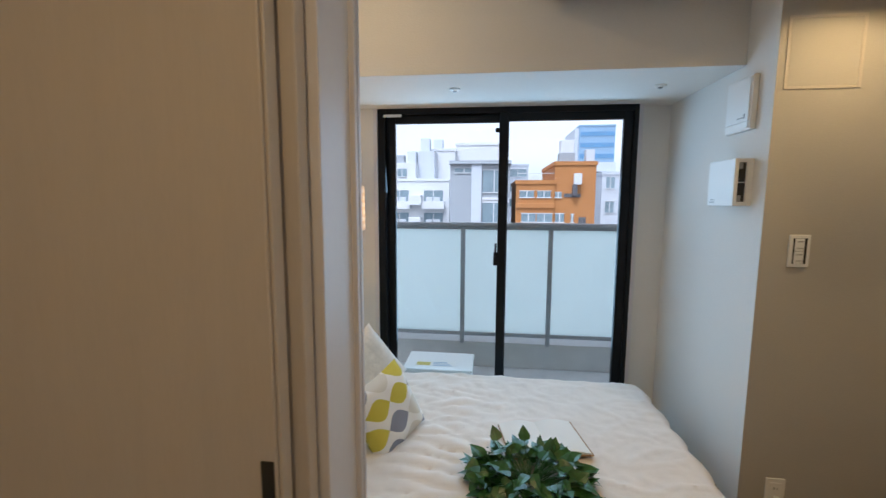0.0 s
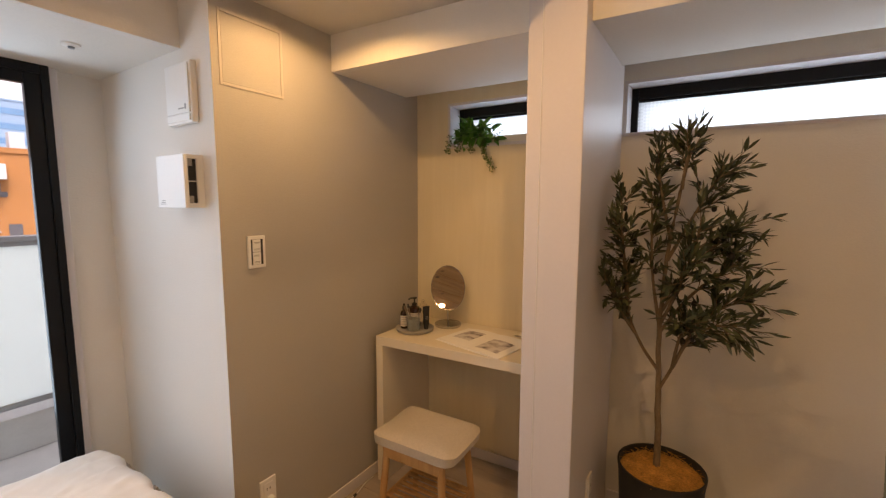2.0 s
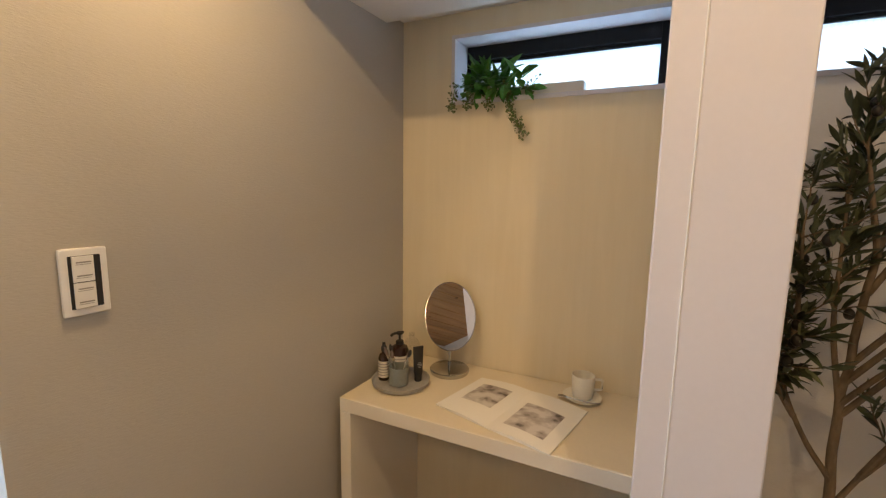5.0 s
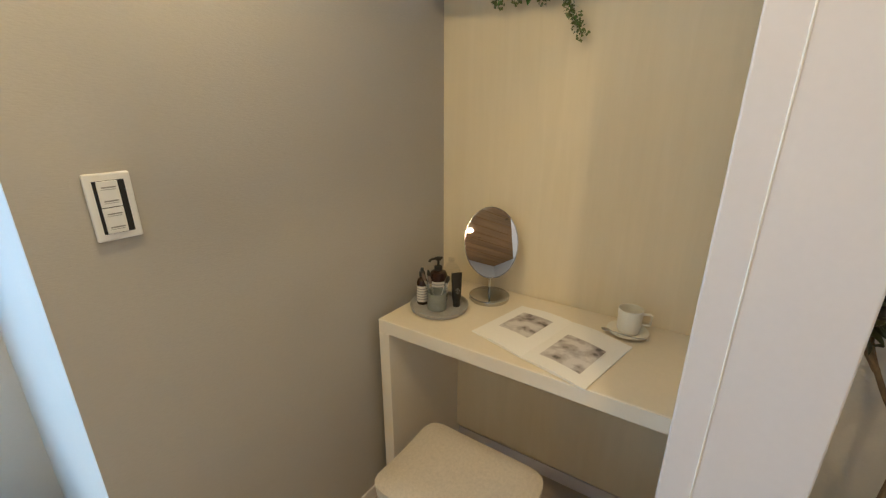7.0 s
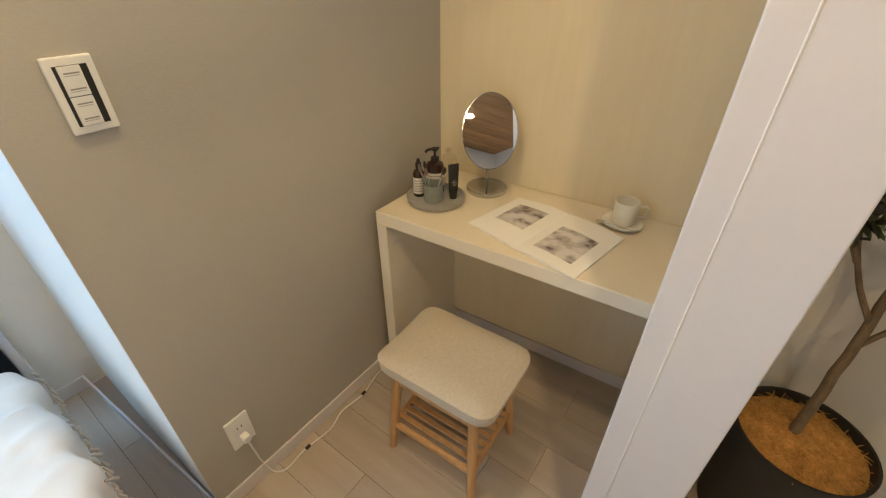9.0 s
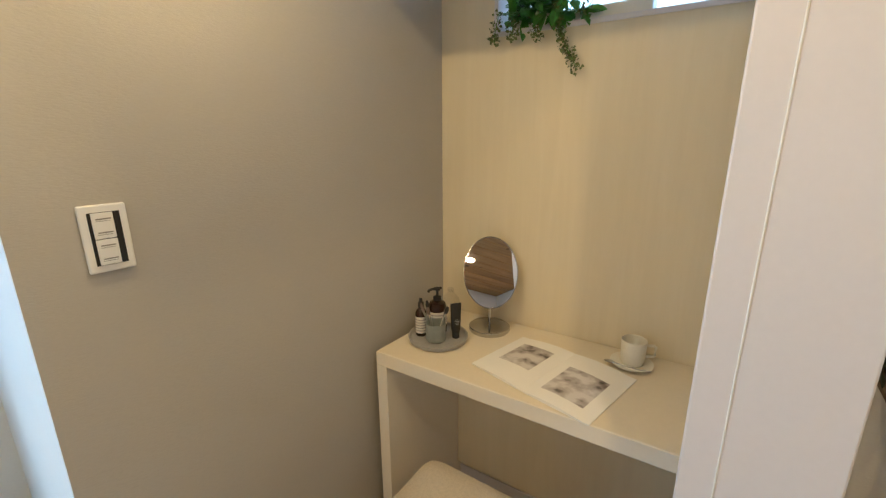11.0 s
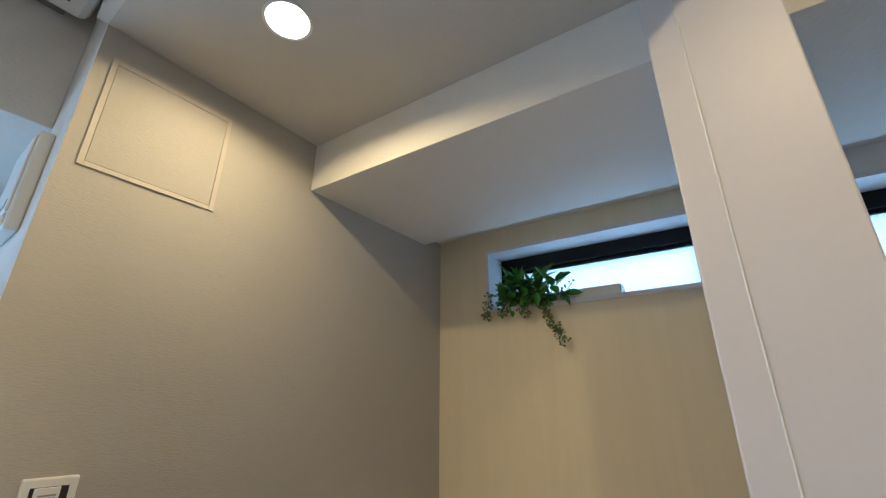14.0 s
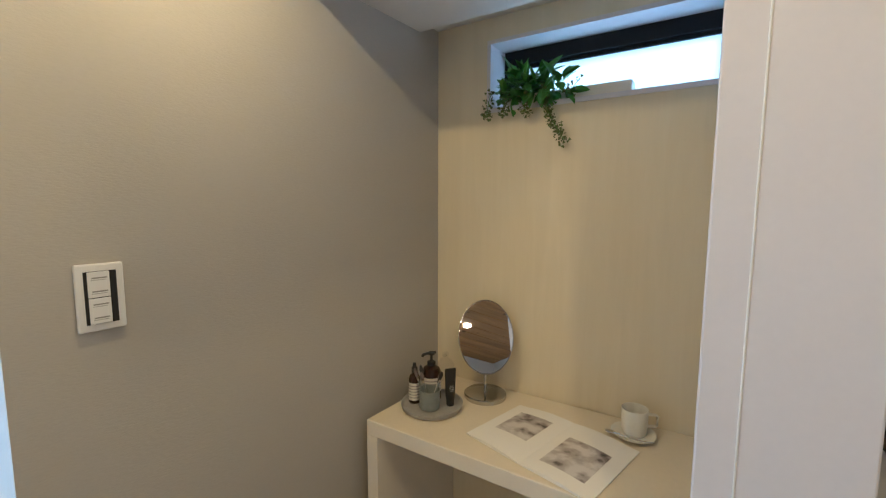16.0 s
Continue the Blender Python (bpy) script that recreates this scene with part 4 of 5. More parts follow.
def wall_box():
    """A box whose open side shows dark terminals."""
    t = thing("wall_heater_box", "white wall box with a dark opening in its side", "wall box")
    y0, y1, z0, z1 = 2.252, 2.448, 1.390, 1.573
    part("shell", boxes((XB - 0.058, y0 + 0.012, z0, XB, y1, z1), bevel=0.004), M_PLASTIC, t)
    part("front", boxes((XB - 0.066, y0, z0, XB - 0.0585, y1, z1), bevel=0.003), M_PLASTIC, t)
    part("side_frame", boxes((XB - 0.058, y0 + 0.001, z0 + 0.001, XB - 0.052, y0 + 0.0115, z1 - 0.001), (XB - 0.022, y0 + 0.001, z0 + 0.001, XB, y0 + 0.0115, z1 - 0.001), (XB - 0.052, y0 + 0.001, z0 + 0.001, XB - 0.022, y0 + 0.0115, z0 + 0.017), (XB - 0.052, y0 + 0.001, z1 - 0.015, XB - 0.022, y0 + 0.0115, z1 - 0.001), bevel=0.0008), M_PLASTIC, t)
    part("opening", boxes((XB - 0.052, y0 + 0.0100, z0 + 0.017, XB - 0.022, y0 + 0.0118, z1 - 0.015)), M_DARK, t, "dark recess")
    part("divider", boxes((XB - 0.052, y0 + 0.004, z0 + 0.090, XB - 0.018, y0 + 0.0099, z0 + 0.093)), M_PLASTIC, t)
    for z in (z0 + 0.018, z1 - 0.040):
        part("terminal", boxes((XB - 0.051, y0 + 0.005, z, XB - 0.035, y0 + 0.0099, z + 0.024), bevel=0.002), M_STONE, t)
    part("catch", boxes((XB - 0.024, y0 - 0.001, z0 + 0.083, XB - 0.016, y0 + 0.001, z0 + 0.097), bevel=0.0005), M_PLASTIC, t)
    for k in range(3):
        part("text_bar", boxes((XB - 0.0666, y1 - 0.058, z0 + 0.012 + 0.006 * k, XB - 0.0659, y1 - 0.020 - 0.004 * k, z0 + 0.0145 + 0.006 * k)), M_STONE, t)


wall_box()


def ceiling_hook(x, y):
    t = thing("ceiling_sensor", "small round white fitting under the beam", "ceiling fitting", pose(x, y, BZ), group="fittings under the beam")
    part("base", lathe([(0, 0), (0.027, 0), (0.026, -0.006), (0.014, -0.009), (0, -0.010)], 28), M_PLASTIC, t, smooth=True)
    part("cap", lathe([(0, -0.009), (0.010, -0.009), (0.009, -0.015), (0, -0.016)], 20), M_STEEL, t, smooth=True)


ceiling_hook(0.238, 2.60)
ceiling_hook(1.197, 2.63)


def air_conditioner():
    t = thing("air_conditioner", "white split air conditioner high on the beam", "air conditioner")
    part("body", boxes((0.62, 2.090, 2.198, 1.402, 2.318, 2.475), bevel=0.018), M_PLASTIC, t)
    part("mounting_plate", boxes((0.66, 2.3175, 2.225, 1.365, BY, 2.45)), M_STEEL, t)
    part("louver", boxes((0.66, 2.098, 2.190, 1.365, 2.200, 2.1975), bevel=0.003), M_TRIM, t)
    part("slot", boxes((0.66, 2.206, 2.1965, 1.365, 2.214, 2.1985)), M_DARK, t)
    for k in range(3):
        part("text_bar", boxes((1.33 + 0.012 * k, 2.262, 2.1972, 1.338 + 0.012 * k, 2.270, 2.1982)), M_DARK, t)


air_conditioner()


# ---------------------------------------------------------------- sliding door by the entrance
def sliding_door():
    t = thing("door_sliding", "cream sliding door leaf standing open against the partition", "door", kind="structure")
    part("leaf", boxes((-0.85, 1.032, 0.008, 0.128, 1.068, 2.10), bevel=0.003), M_DOOR, t)
    part("edge_strip", boxes((0.1285, 1.036, 0.008, 0.1345, 1.064, 2.10), bevel=0.002), M_DOOR, t)
    part("pull", boxes((0.104, 1.0295, 0.86, 0.124, 1.0330, 1.03), bevel=0.001), M_DARK, t, "dark recessed pull")
    part("rear_leaf", boxes((-0.80, 1.076, 0.008, 0.156, 1.108, 2.10), bevel=0.003), M_DOOR, t)
    return t


sliding_door()


# ---------------------------------------------------------------- bed
def bed():
    t = thing("bed", "bed with rumpled cream linen coverlet by the balcony door", "bed")
    x0, x1, y0, y1, top = -0.55, 1.232, 1.50, 2.80, 0.415
    part("base", boxes((x0, y0 + 0.05, 0.03, x1 - 0.05, y1 - 0.05, 0.20), bevel=0.01), M_OAK, t)
    part("mattress", boxes((x0, y0 + 0.02, 0.20, x1 - 0.03, y1 - 0.02, top - 0.02), bevel=0.04), M_WHITECLOTH, t)
    # coverlet: a draped sheet with creases
    nx, ny = 170, 128
    bm = bmesh.new()
    over = 0.22
    grid = []
    for i in range(nx + 1):
        row = []
        for j in range(ny + 1):
            u = x0 + 0.02 + (x1 + over - x0 - 0.02) * i / nx
            v = y0 - over + (y1 - y0 + 2 * over) * j / ny
            ox, oy = max(u - (x1 - 0.03), 0), max(y0 + 0.03 - v, 0) + max(v - (y1 - 0.03), 0)
            drop = math.hypot(ox, oy)
            r = 0.035
            s = min(drop / (r * 1.57), 1)
            down = r * (1 - math.cos(s * math.pi / 2)) + max(drop - r * 1.57, 0)
            out = r * math.sin(s * math.pi / 2)
            ux = min(u, x1 - 0.03) + (out * ox / drop if drop > 0 else 0)
            vv = min(max(v, y0 + 0.03), y1 - 0.03) + (out * (1 if v > y1 - 0.03 else -1) * oy / drop if drop > 0 else 0)
            p = Vector((u * 3.1, v * 3.1, 0))
            crease = abs(noise.noise(p + Vector((2, 5, 1)))) * 0.006 + abs(noise.noise(p * 2.6)) * 0.004 - 0.004 + noise.noise(p * 7) * 0.0022 + noise.noise(p * 15) * 0.0010 + max(0.0, 0.09 - abs(noise.noise(Vector((u * 9 + v * 5, v * 12 - u * 3, 2))))) * 0.04 + max(0.0, 0.12 - abs(noise.noise(Vector((u * 4.1 + v * 2.0, v * 6.3 - u, 7)))) ) * 0.035
            near_head = max(0, 1 - abs(u - 0.25) / 0.35)
            crease += near_head * abs(noise.noise(Vector((u * 5, v * 13, 3)))) * 0.028
            fade = 1 - 0.5 * s
            wave = 0.012 * math.sin(v * 31 + 2 * noise.noise(p)) * s if ox > 0 else (0.012 * math.sin(u * 29) * s if oy > 0 else 0)
            row.append(bm.verts.new((ux + (wave + 0.012 * s if ox > 0 else 0), vv + (wave if oy > 0 and ox == 0 else 0), top - down + crease * fade)))
        grid.append(row)
    for i in range(nx):
        for j in range(ny):
            bm.faces.new((grid[i][j], grid[i + 1][j], grid[i + 1][j + 1], grid[i][j + 1]))
    c = part("coverlet", bm, M_LINEN, t, "rumpled cream linen coverlet", True)
    sol = c.modifiers.new("thickness", "SOLIDIFY")
    sol.thickness, sol.offset = 0.006, 1
    # fringe along the hem of the end
    bm = bmesh.new()
    rng = random.Random(8)
    for k in range(64):
        y = y0 + (y1 - y0) * k / 63
        z = top - 0.068
        tube(bm, [(x1 + 0.035 + rng.uniform(-0.008, 0.010), y, z + 0.012), (x1 + 0.043 + rng.uniform(-0.006, 0.008), y + rng.uniform(-0.008, 0.008), z - rng.uniform(0.006, 0.022))], [0.003, 0.0055], 6)
    part("fringe", bm, M_HEM, t, "tan tassel fringe along the hem")


bed()


def pillow_mesh(w, h, puff, n=22, seed=0):
    bm = bmesh.new()
    verts = {}
    for side in (1, -1):
        for i in range(n + 1):
            for j in range(n + 1):
                x, y = i / n * 2 - 1, j / n * 2 - 1
                edge = i in (0, n) or j in (0, n)
                if edge and side == -1:
                    verts[side, i, j] = verts[1, i, j]
                    continue
                pinch = 1 - 0.07 * (1 - abs(y) ** 2) * abs(x) ** 3, 1 - 0.07 * (1 - abs(x) ** 2) * abs(y) ** 3
                z = puff * ((1 - x ** 4) * (1 - y ** 4)) ** 0.55 * side
                z += 0.006 * noise.noise(Vector((x * 2.2 + seed, y * 2.2, side))) * (0 if edge else 1)
                verts[side, i, j] = bm.verts.new((x * w / 2 * pinch[0], y * h / 2 * pinch[1], z))
    for side in (1, -1):
        for i in range(n):
            for j in range(n):
                f = [verts[side, i, j], verts[side, i + 1, j], verts[side, i + 1, j + 1], verts[side, i, j + 1]]
                bm.faces.new(f if side == 1 else f[::-1])
    return bm


def cushion(label, mat, eye, facing, w, h, puff, roll, seed):
    m = Matrix.Translation(eye) @ Vector(facing).to_track_quat("Z", "Y").to_matrix().to_4x4() @ pose(0, 0, 0, 0, 0, roll)
    ob = solid("cushion", pillow_mesh(w, h, puff, 22, seed), mat, label, "cushion", "thing", True, "cushions on the bed")
    ob.matrix_basis = m


cushion("mustard yellow velvet cushion leaning at the bed head", M_YELLOW, (-0.385, 2.47, 0.610), (0.6, -0.7, 0.30), 0.33, 0.33, 0.060, 45, 1)
cushion("white textured cotton cushion leaning behind the printed one", M_WHITECLOTH, (-0.150, 2.37, 0.595), (0.68, -0.62, 0.30), 0.32, 0.32, 0.065, 32, 2)
cushion("cotton cushion printed with mustard and grey leaves", M_PRINT, (0.010, 2.12, 0.535), (0.80, -0.50, 0.38), 0.31, 0.31, 0.060, 14, 3)
cushion("white textured cotton cushion at the bed head", M_WHITECLOTH, (-0.205, 1.985, 0.575), (0.80, -0.35, 0.40), 0.34, 0.34, 0.070, 42, 4)


# ---------------------------------------------------------------- leaves
def leaf(bm, base, way, up, length, width, fold=0.18, curl=0.15, heart=False, mat=0):
    """One folded, curved leaf of a few faces."""
    d = way.normalized()
    s = d.cross(up)
    s = s.normalized() if s.length > 1e-4 else d.orthogonal().normalized()
    nrm = s.cross(d)
    shape = ((0.0, 0.10), (0.12, 0.88), (0.35, 1.0), (0.68, 0.58), (1.0, 0.0)) if heart else ((0.0, 0.06), (0.25, 0.78), (0.55, 1.0), (0.82, 0.55), (1.0, 0.0))
    last = None
    for t, w in shape:
        c = base + d * (length * t) - nrm * (curl * length * t * t)
        a = c + s * (width / 2 * w) + nrm * (fold * width / 2 * w)
        b = c - s * (width / 2 * w) + nrm * (fold * width / 2 * w)
        now = [bm.verts.new(v) for v in (a, c, b)] if w else [bm.verts.new(c)] * 3
        if last:
            for k in range(2):
                vs = [last[k], last[k + 1], now[k + 1], now[k]]
                vs = list(dict.fromkeys(vs))
                if len(vs) > 2:
                    bm.faces.new(vs).material_index = mat
        last = now


def rand_dir(rng):
    while True:
        v = Vector((rng.uniform(-1, 1), rng.uniform(-1, 1), rng.uniform(-1, 1)))
        if 0.05 < v.length < 1:
            return v.normalized()


def olive_body(r):
    bm = bmesh.new()
    bmesh.ops.create_icosphere(bm, subdivisions=2, radius=r)
    bmesh.ops.scale(bm, vec=(1, 1, 1.25), verts=bm.verts)
    return bm


def olive_tree():
    rng = random.Random(21)
    bx, by, bz = 2.395, 0.885, 0.0
    t = thing("olive_tree", "artificial olive tree with grey-green leaves in a black pot", "potted tree", pose(bx, by, bz))
    pot = part("pot", shell([(0, 0), (0.122, 0), (0.130, 0.006), (0.152, 0.36), (0.156, 0.385), (0.156, 0.395)], [(0, 0.02), (0.12, 0.03), (0.145, 0.36), (0.149, 0.395)], 48), M_POT, t, "matt black round pot", True, pose(-0.015, -0.015, 0))
    bm = lathe([(0.1465, 0.364), (0.13, 0.374), (0.10, 0.378), (0.06, 0.380), (0.03, 0.384), (0, 0.386)], 48)
    for v in bm.verts:
        v.co.z += 0.008 * noise.noise(v.co * 30)
    part("mulch", bm, M_COIR, pot, "orange-brown coir mulch", True)
    bm = bmesh.new()
    for k in range(260):
        a, r = rng.uniform(0, 6.28), 0.138 * math.sqrt(rng.random())
        c = Vector((r * math.cos(a), r * math.sin(a), 0.381))
        d = Vector((rng.uniform(-1, 1), rng.uniform(-1, 1), rng.uniform(0, 0.25))).normalized() * rng.uniform(0.012, 0.03)
        tube(bm, [c - d, c + d * 0.2 + Vector((0, 0, 0.004)), c + d], 0.0011, 4)
    tagged(part("mulch_fibre", bm, M_COIR, pot), kind="stuff")
    bm = bmesh.new()
    trunk_path = smooth_path([(0, 0, 0.36), (0.004, 0.004, 0.52), (0.0, 0.010, 0.66), (0.004, 0.016, 0.78), (-0.004, 0.020, 0.93), (-0.008, 0.016, 1.06), (-0.015, 0.004, 1.25), (-0.022, -0.025, 1.45), (-0.022, -0.05, 1.60)], 5)
    n = len(trunk_path)
    tube(bm, [p + Vector((noise.noise(p * 14) * 0.004, noise.noise(p * 14 + Vector((7, 0, 0))) * 0.004, 0)) for p in trunk_path], [0.0122 * (1 - 0.72 * k / n) + 0.001 for k in range(n)], 10)
    part("trunk", bm, M_BARK, t, "", True)
    # limbs: start height on the trunk, then the way they go
    limbs = [
        [(0.002, 0.018, 0.77), (-0.02, 0.08, 0.87), (-0.03, 0.13, 1.00), (-0.03, 0.155, 1.20), (-0.03, 0.17, 1.40)],
        [(-0.025, 0.10, 0.91), (-0.06, 0.14, 0.98), (-0.11, 0.165, 1.05), (-0.14, 0.18, 1.11)],
        [(-0.03, 0.13, 1.00), (-0.08, 0.13, 1.12), (-0.12, 0.14, 1.24), (-0.14, 0.15, 1.34)],
        [(-0.004, 0.020, 0.94), (-0.01, 0.05, 1.12), (-0.03, 0.06, 1.28), (-0.04, 0.065, 1.41)],
        [(-0.018, 0.0, 1.28), (-0.03, 0.03, 1.42), (-0.04, 0.05, 1.53)],
        [(-0.013, 0.006, 1.20), (-0.02, -0.08, 1.35), (-0.03, -0.15, 1.46), (-0.03, -0.19, 1.51)],
        [(-0.008, 0.016, 1.04), (-0.03, -0.09, 1.18), (-0.05, -0.19, 1.27), (-0.05, -0.26, 1.32)],
        [(-0.004, 0.020, 0.92), (-0.03, -0.10, 1.08), (-0.05, -0.20, 1.16), (-0.05, -0.26, 1.21)],
        [(0.002, 0.012, 0.69), (0.0, -0.04, 0.79), (-0.03, -0.11, 0.94), (-0.05, -0.21, 1.04), (-0.05, -0.29, 1.08)],
        [(0.0, -0.04, 0.79), (-0.05, -0.10, 0.91), (-0.09, -0.19, 0.99), (-0.10, -0.27, 1.00)],
        [(0.0, -0.04, 0.79), (-0.06, -0.06, 0.90), (-0.11, -0.08, 0.97), (-0.15, -0.08, 0.99)],
        [(-0.006, 0.018, 1.00), (-0.05, -0.06, 1.13), (-0.10, -0.10, 1.24), (-0.13, -0.12, 1.33)],
        [(-0.005, 0.020, 0.95), (-0.07, -0.03, 1.06), (-0.14, -0.06, 1.12), (-0.19, -0.07, 1.18)],
        [(-0.022, -0.035, 1.46), (-0.03, -0.045, 1.54), (-0.03, -0.052, 1.60)],
    ]
    limbs = [[(x, y * 0.77 if y < 0 else y, z) for x, y, z in pts] for pts in limbs]
    crown = bmesh.new()

    def twig(start, way, length):
        pts = [start]
        d = way.normalized()
        for _ in range(5):
            d = (d + Vector((rng.uniform(-0.2, 0.2), rng.uniform(-0.2, 0.2), rng.uniform(-0.16, 0.14)))).normalized()
            pts.append(pts[-1] + d * length / 5)
        for q in pts:  # stay clear of the wall
            q.x = min(q.x, XW - bx - 0.035)
            q.y = min(q.y, COL0 - by - 0.03)
        tube(crown, pts, [0.0022, 0.002, 0.0018, 0.0015, 0.0012, 0.0008], 4)
        for k in range(1, 6):
            for side in (0, 1):
                if rng.random() < 0.10:
                    continue
                p = pts[k].lerp(pts[k - 1], rng.random() * 0.8)
                w = (pts[k] - pts[k - 1]).normalized()
                o = w.cross(rand_dir(rng)).normalized() * (1 if side else -1)
                way2 = (w * rng.uniform(0.8, 1.3) + o * rng.uniform(0.4, 0.9)).normalized()
                size = rng.uniform(0.036, 0.062)
                if p.x + way2.x * size < XW - bx - 0.006 and p.y + way2.y * size < COL0 - by - 0.006:
                    leaf(crown, p, way2, Vector((0, 0, 1)) + rand_dir(rng) * 0.7, size, size * rng.uniform(0.20, 0.28), 0.25, rng.uniform(-0.08, 0.25), False, 1 if rng.random() < 0.72 else 2)
        w = (pts[5] - pts[4]).normalized()
        leaf(crown, pts[5], w, rand_dir(rng), 0.05, 0.011, 0.2, 0.1, False, 1)
        if rng.random() < 0.22:
            c = pts[3] + rand_dir(rng) * 0.012 - Vector((0, 0, 0.012))
            part("olive", olive_body(rng.uniform(0.0075, 0.0105)), M_OLIVE, t, "", True, pose(*c))

    for pts in limbs:
        path = smooth_path(pts, 5)
        bm = bmesh.new()
        n = len(path)
        tube(bm, path, [0.0062 * (1 - 0.82 * k / n) + 0.0007 for k in range(n)], 8)
        part("branch", bm, M_BARK, t, "", True)
        for k in range(int(n * 0.42), n, 2):
            for _ in range(3):
                way = (path[k] - path[k - 1]).normalized() * 1.1 + rand_dir(rng) * 0.95
                twig(path[k].copy(), way, rng.uniform(0.06, 0.11))
        twig(path[-1].copy(), path[-1] - path[-2], 0.10)
    tagged(part("crown", crown, [M_BARK, M_LEAF, M_LEAFPALE], t, "narrow grey-green olive leaves"), kind="stuff")


olive_tree()


def sill_plant():
    """Trailing artificial greenery on the sill of the high window."""
    rng = random.Random(5)
    t = thing("trailing_plant", "artificial trailing plant with fresh green leaves on the window sill", "plant")
    part("trough", boxes((XW + 0.030, 1.535, WZ0 + 0.001, XW + 0.075, 1.93, WZ0 + 0.040), bevel=0.004), M_DESK, t, "low cream plant trough")
    heads = bmesh.new()

    def stem(pts, r):
        bm = bmesh.new()
        tube(bm, pts, r, 5)
        part("stem", bm, M_IVYLIGHT, t, smooth=True)

    for k in range(46):
        base = Vector((XW + 0.045, rng.uniform(1.74, 1.93), WZ0 + 0.038))
        d = Vector((rng.uniform(-0.9, 0.1), rng.uniform(-0.7, 0.6), rng.uniform(-0.25, 0.7))).normalized()
        ln = rng.uniform(0.04, 0.095)
        tip = base + d * ln
        tip.z = max(min(tip.z, WZ1 - 0.075), WZ0 + 0.03)
        tip.x = min(tip.x, XW + 0.075)
        if tip.x > XW - 0.01:
            tip.y = min(tip.y, W1B - 0.03)
        stem([base, base.lerp(tip, 0.5) + Vector((0, 0, 0.008)), tip], 0.0014)
        for _ in range(3):
            w = (d + rand_dir(rng) * 0.8).normalized()
            if w.x > 0.2:
                w.x = -w.x
            if tip.y > 1.90:
                w.y = -abs(w.y)
            leaf(heads, tip - d * rng.uniform(0, 0.03), w, Vector((-0.5, 0, 1)) + rand_dir(rng) * 0.4, rng.uniform(0.045, 0.080), rng.uniform(0.020, 0.032), 0.2, rng.uniform(0.1, 0.4), False)
    # the tall leaf and the two that reach out over the trough
    for at, way, ln in (((XW + 0.03, 1.80, WZ0 + 0.085), (-0.1, -0.75, 0.75), 0.085), ((XW + 0.01, 1.73, WZ0 + 0.075), (-0.2, -0.9, 0.3), 0.06), ((XW - 0.01, 1.70, WZ0 + 0.022), (-0.2, -1.0, -0.08), 0.065)):
        stem([(XW + 0.045, at[1] + 0.04, WZ0 + 0.04), Vector(at) + Vector((0, 0.02, -0.004)), at], 0.0014)
        leaf(heads, Vector(at), Vector(way), Vector((-1, 0, 0.5)), ln, 0.028, 0.2, 0.15, False)
    # hanging strings of small round leaves
    beads = bmesh.new()
    for y0, reach, out, lean, thick in ((1.775, 0.125, 0.045, -0.075, 17), (1.83, 0.040, 0.040, -0.015, 5), (1.895, 0.030, 0.04, 0.0, 5), (1.945, 0.038, 0.045, 0.008, 5), (1.715, -0.05, 0.02, -0.05, 3)):
        a = Vector((XW + 0.045, min(y0, 1.92), WZ0 + 0.04))
        pts = smooth_path([a, (XW - out * 0.4, y0, WZ0 + 0.045), (XW - out, y0 + lean * 0.4, WZ0 - reach * 0.35), (XW - out * 0.9, y0 + lean, WZ0 - reach)], 7)
        stem(pts, 0.0011)
        for p in pts[7:]:
            for _ in range(thick):
                o = rand_dir(rng) * rng.uniform(0.004, 0.021)
                c = p + o
                if c.x < XW - 0.006:
                    leaf(beads, c, rand_dir(rng) + Vector((0, 0, -0.5)), rand_dir(rng), rng.uniform(0.007, 0.011), rng.uniform(0.007, 0.010), 0.1, 0.1, True)
    tagged(part("leaves", heads, M_IVYLIGHT, t, "fresh green pointed leaves"), kind="stuff")
    tagged(part("hanging_greenery", beads, M_BEADLEAF, t, "hanging strings of tiny leaves"), kind="stuff")
    skewed(t)


sill_plant()


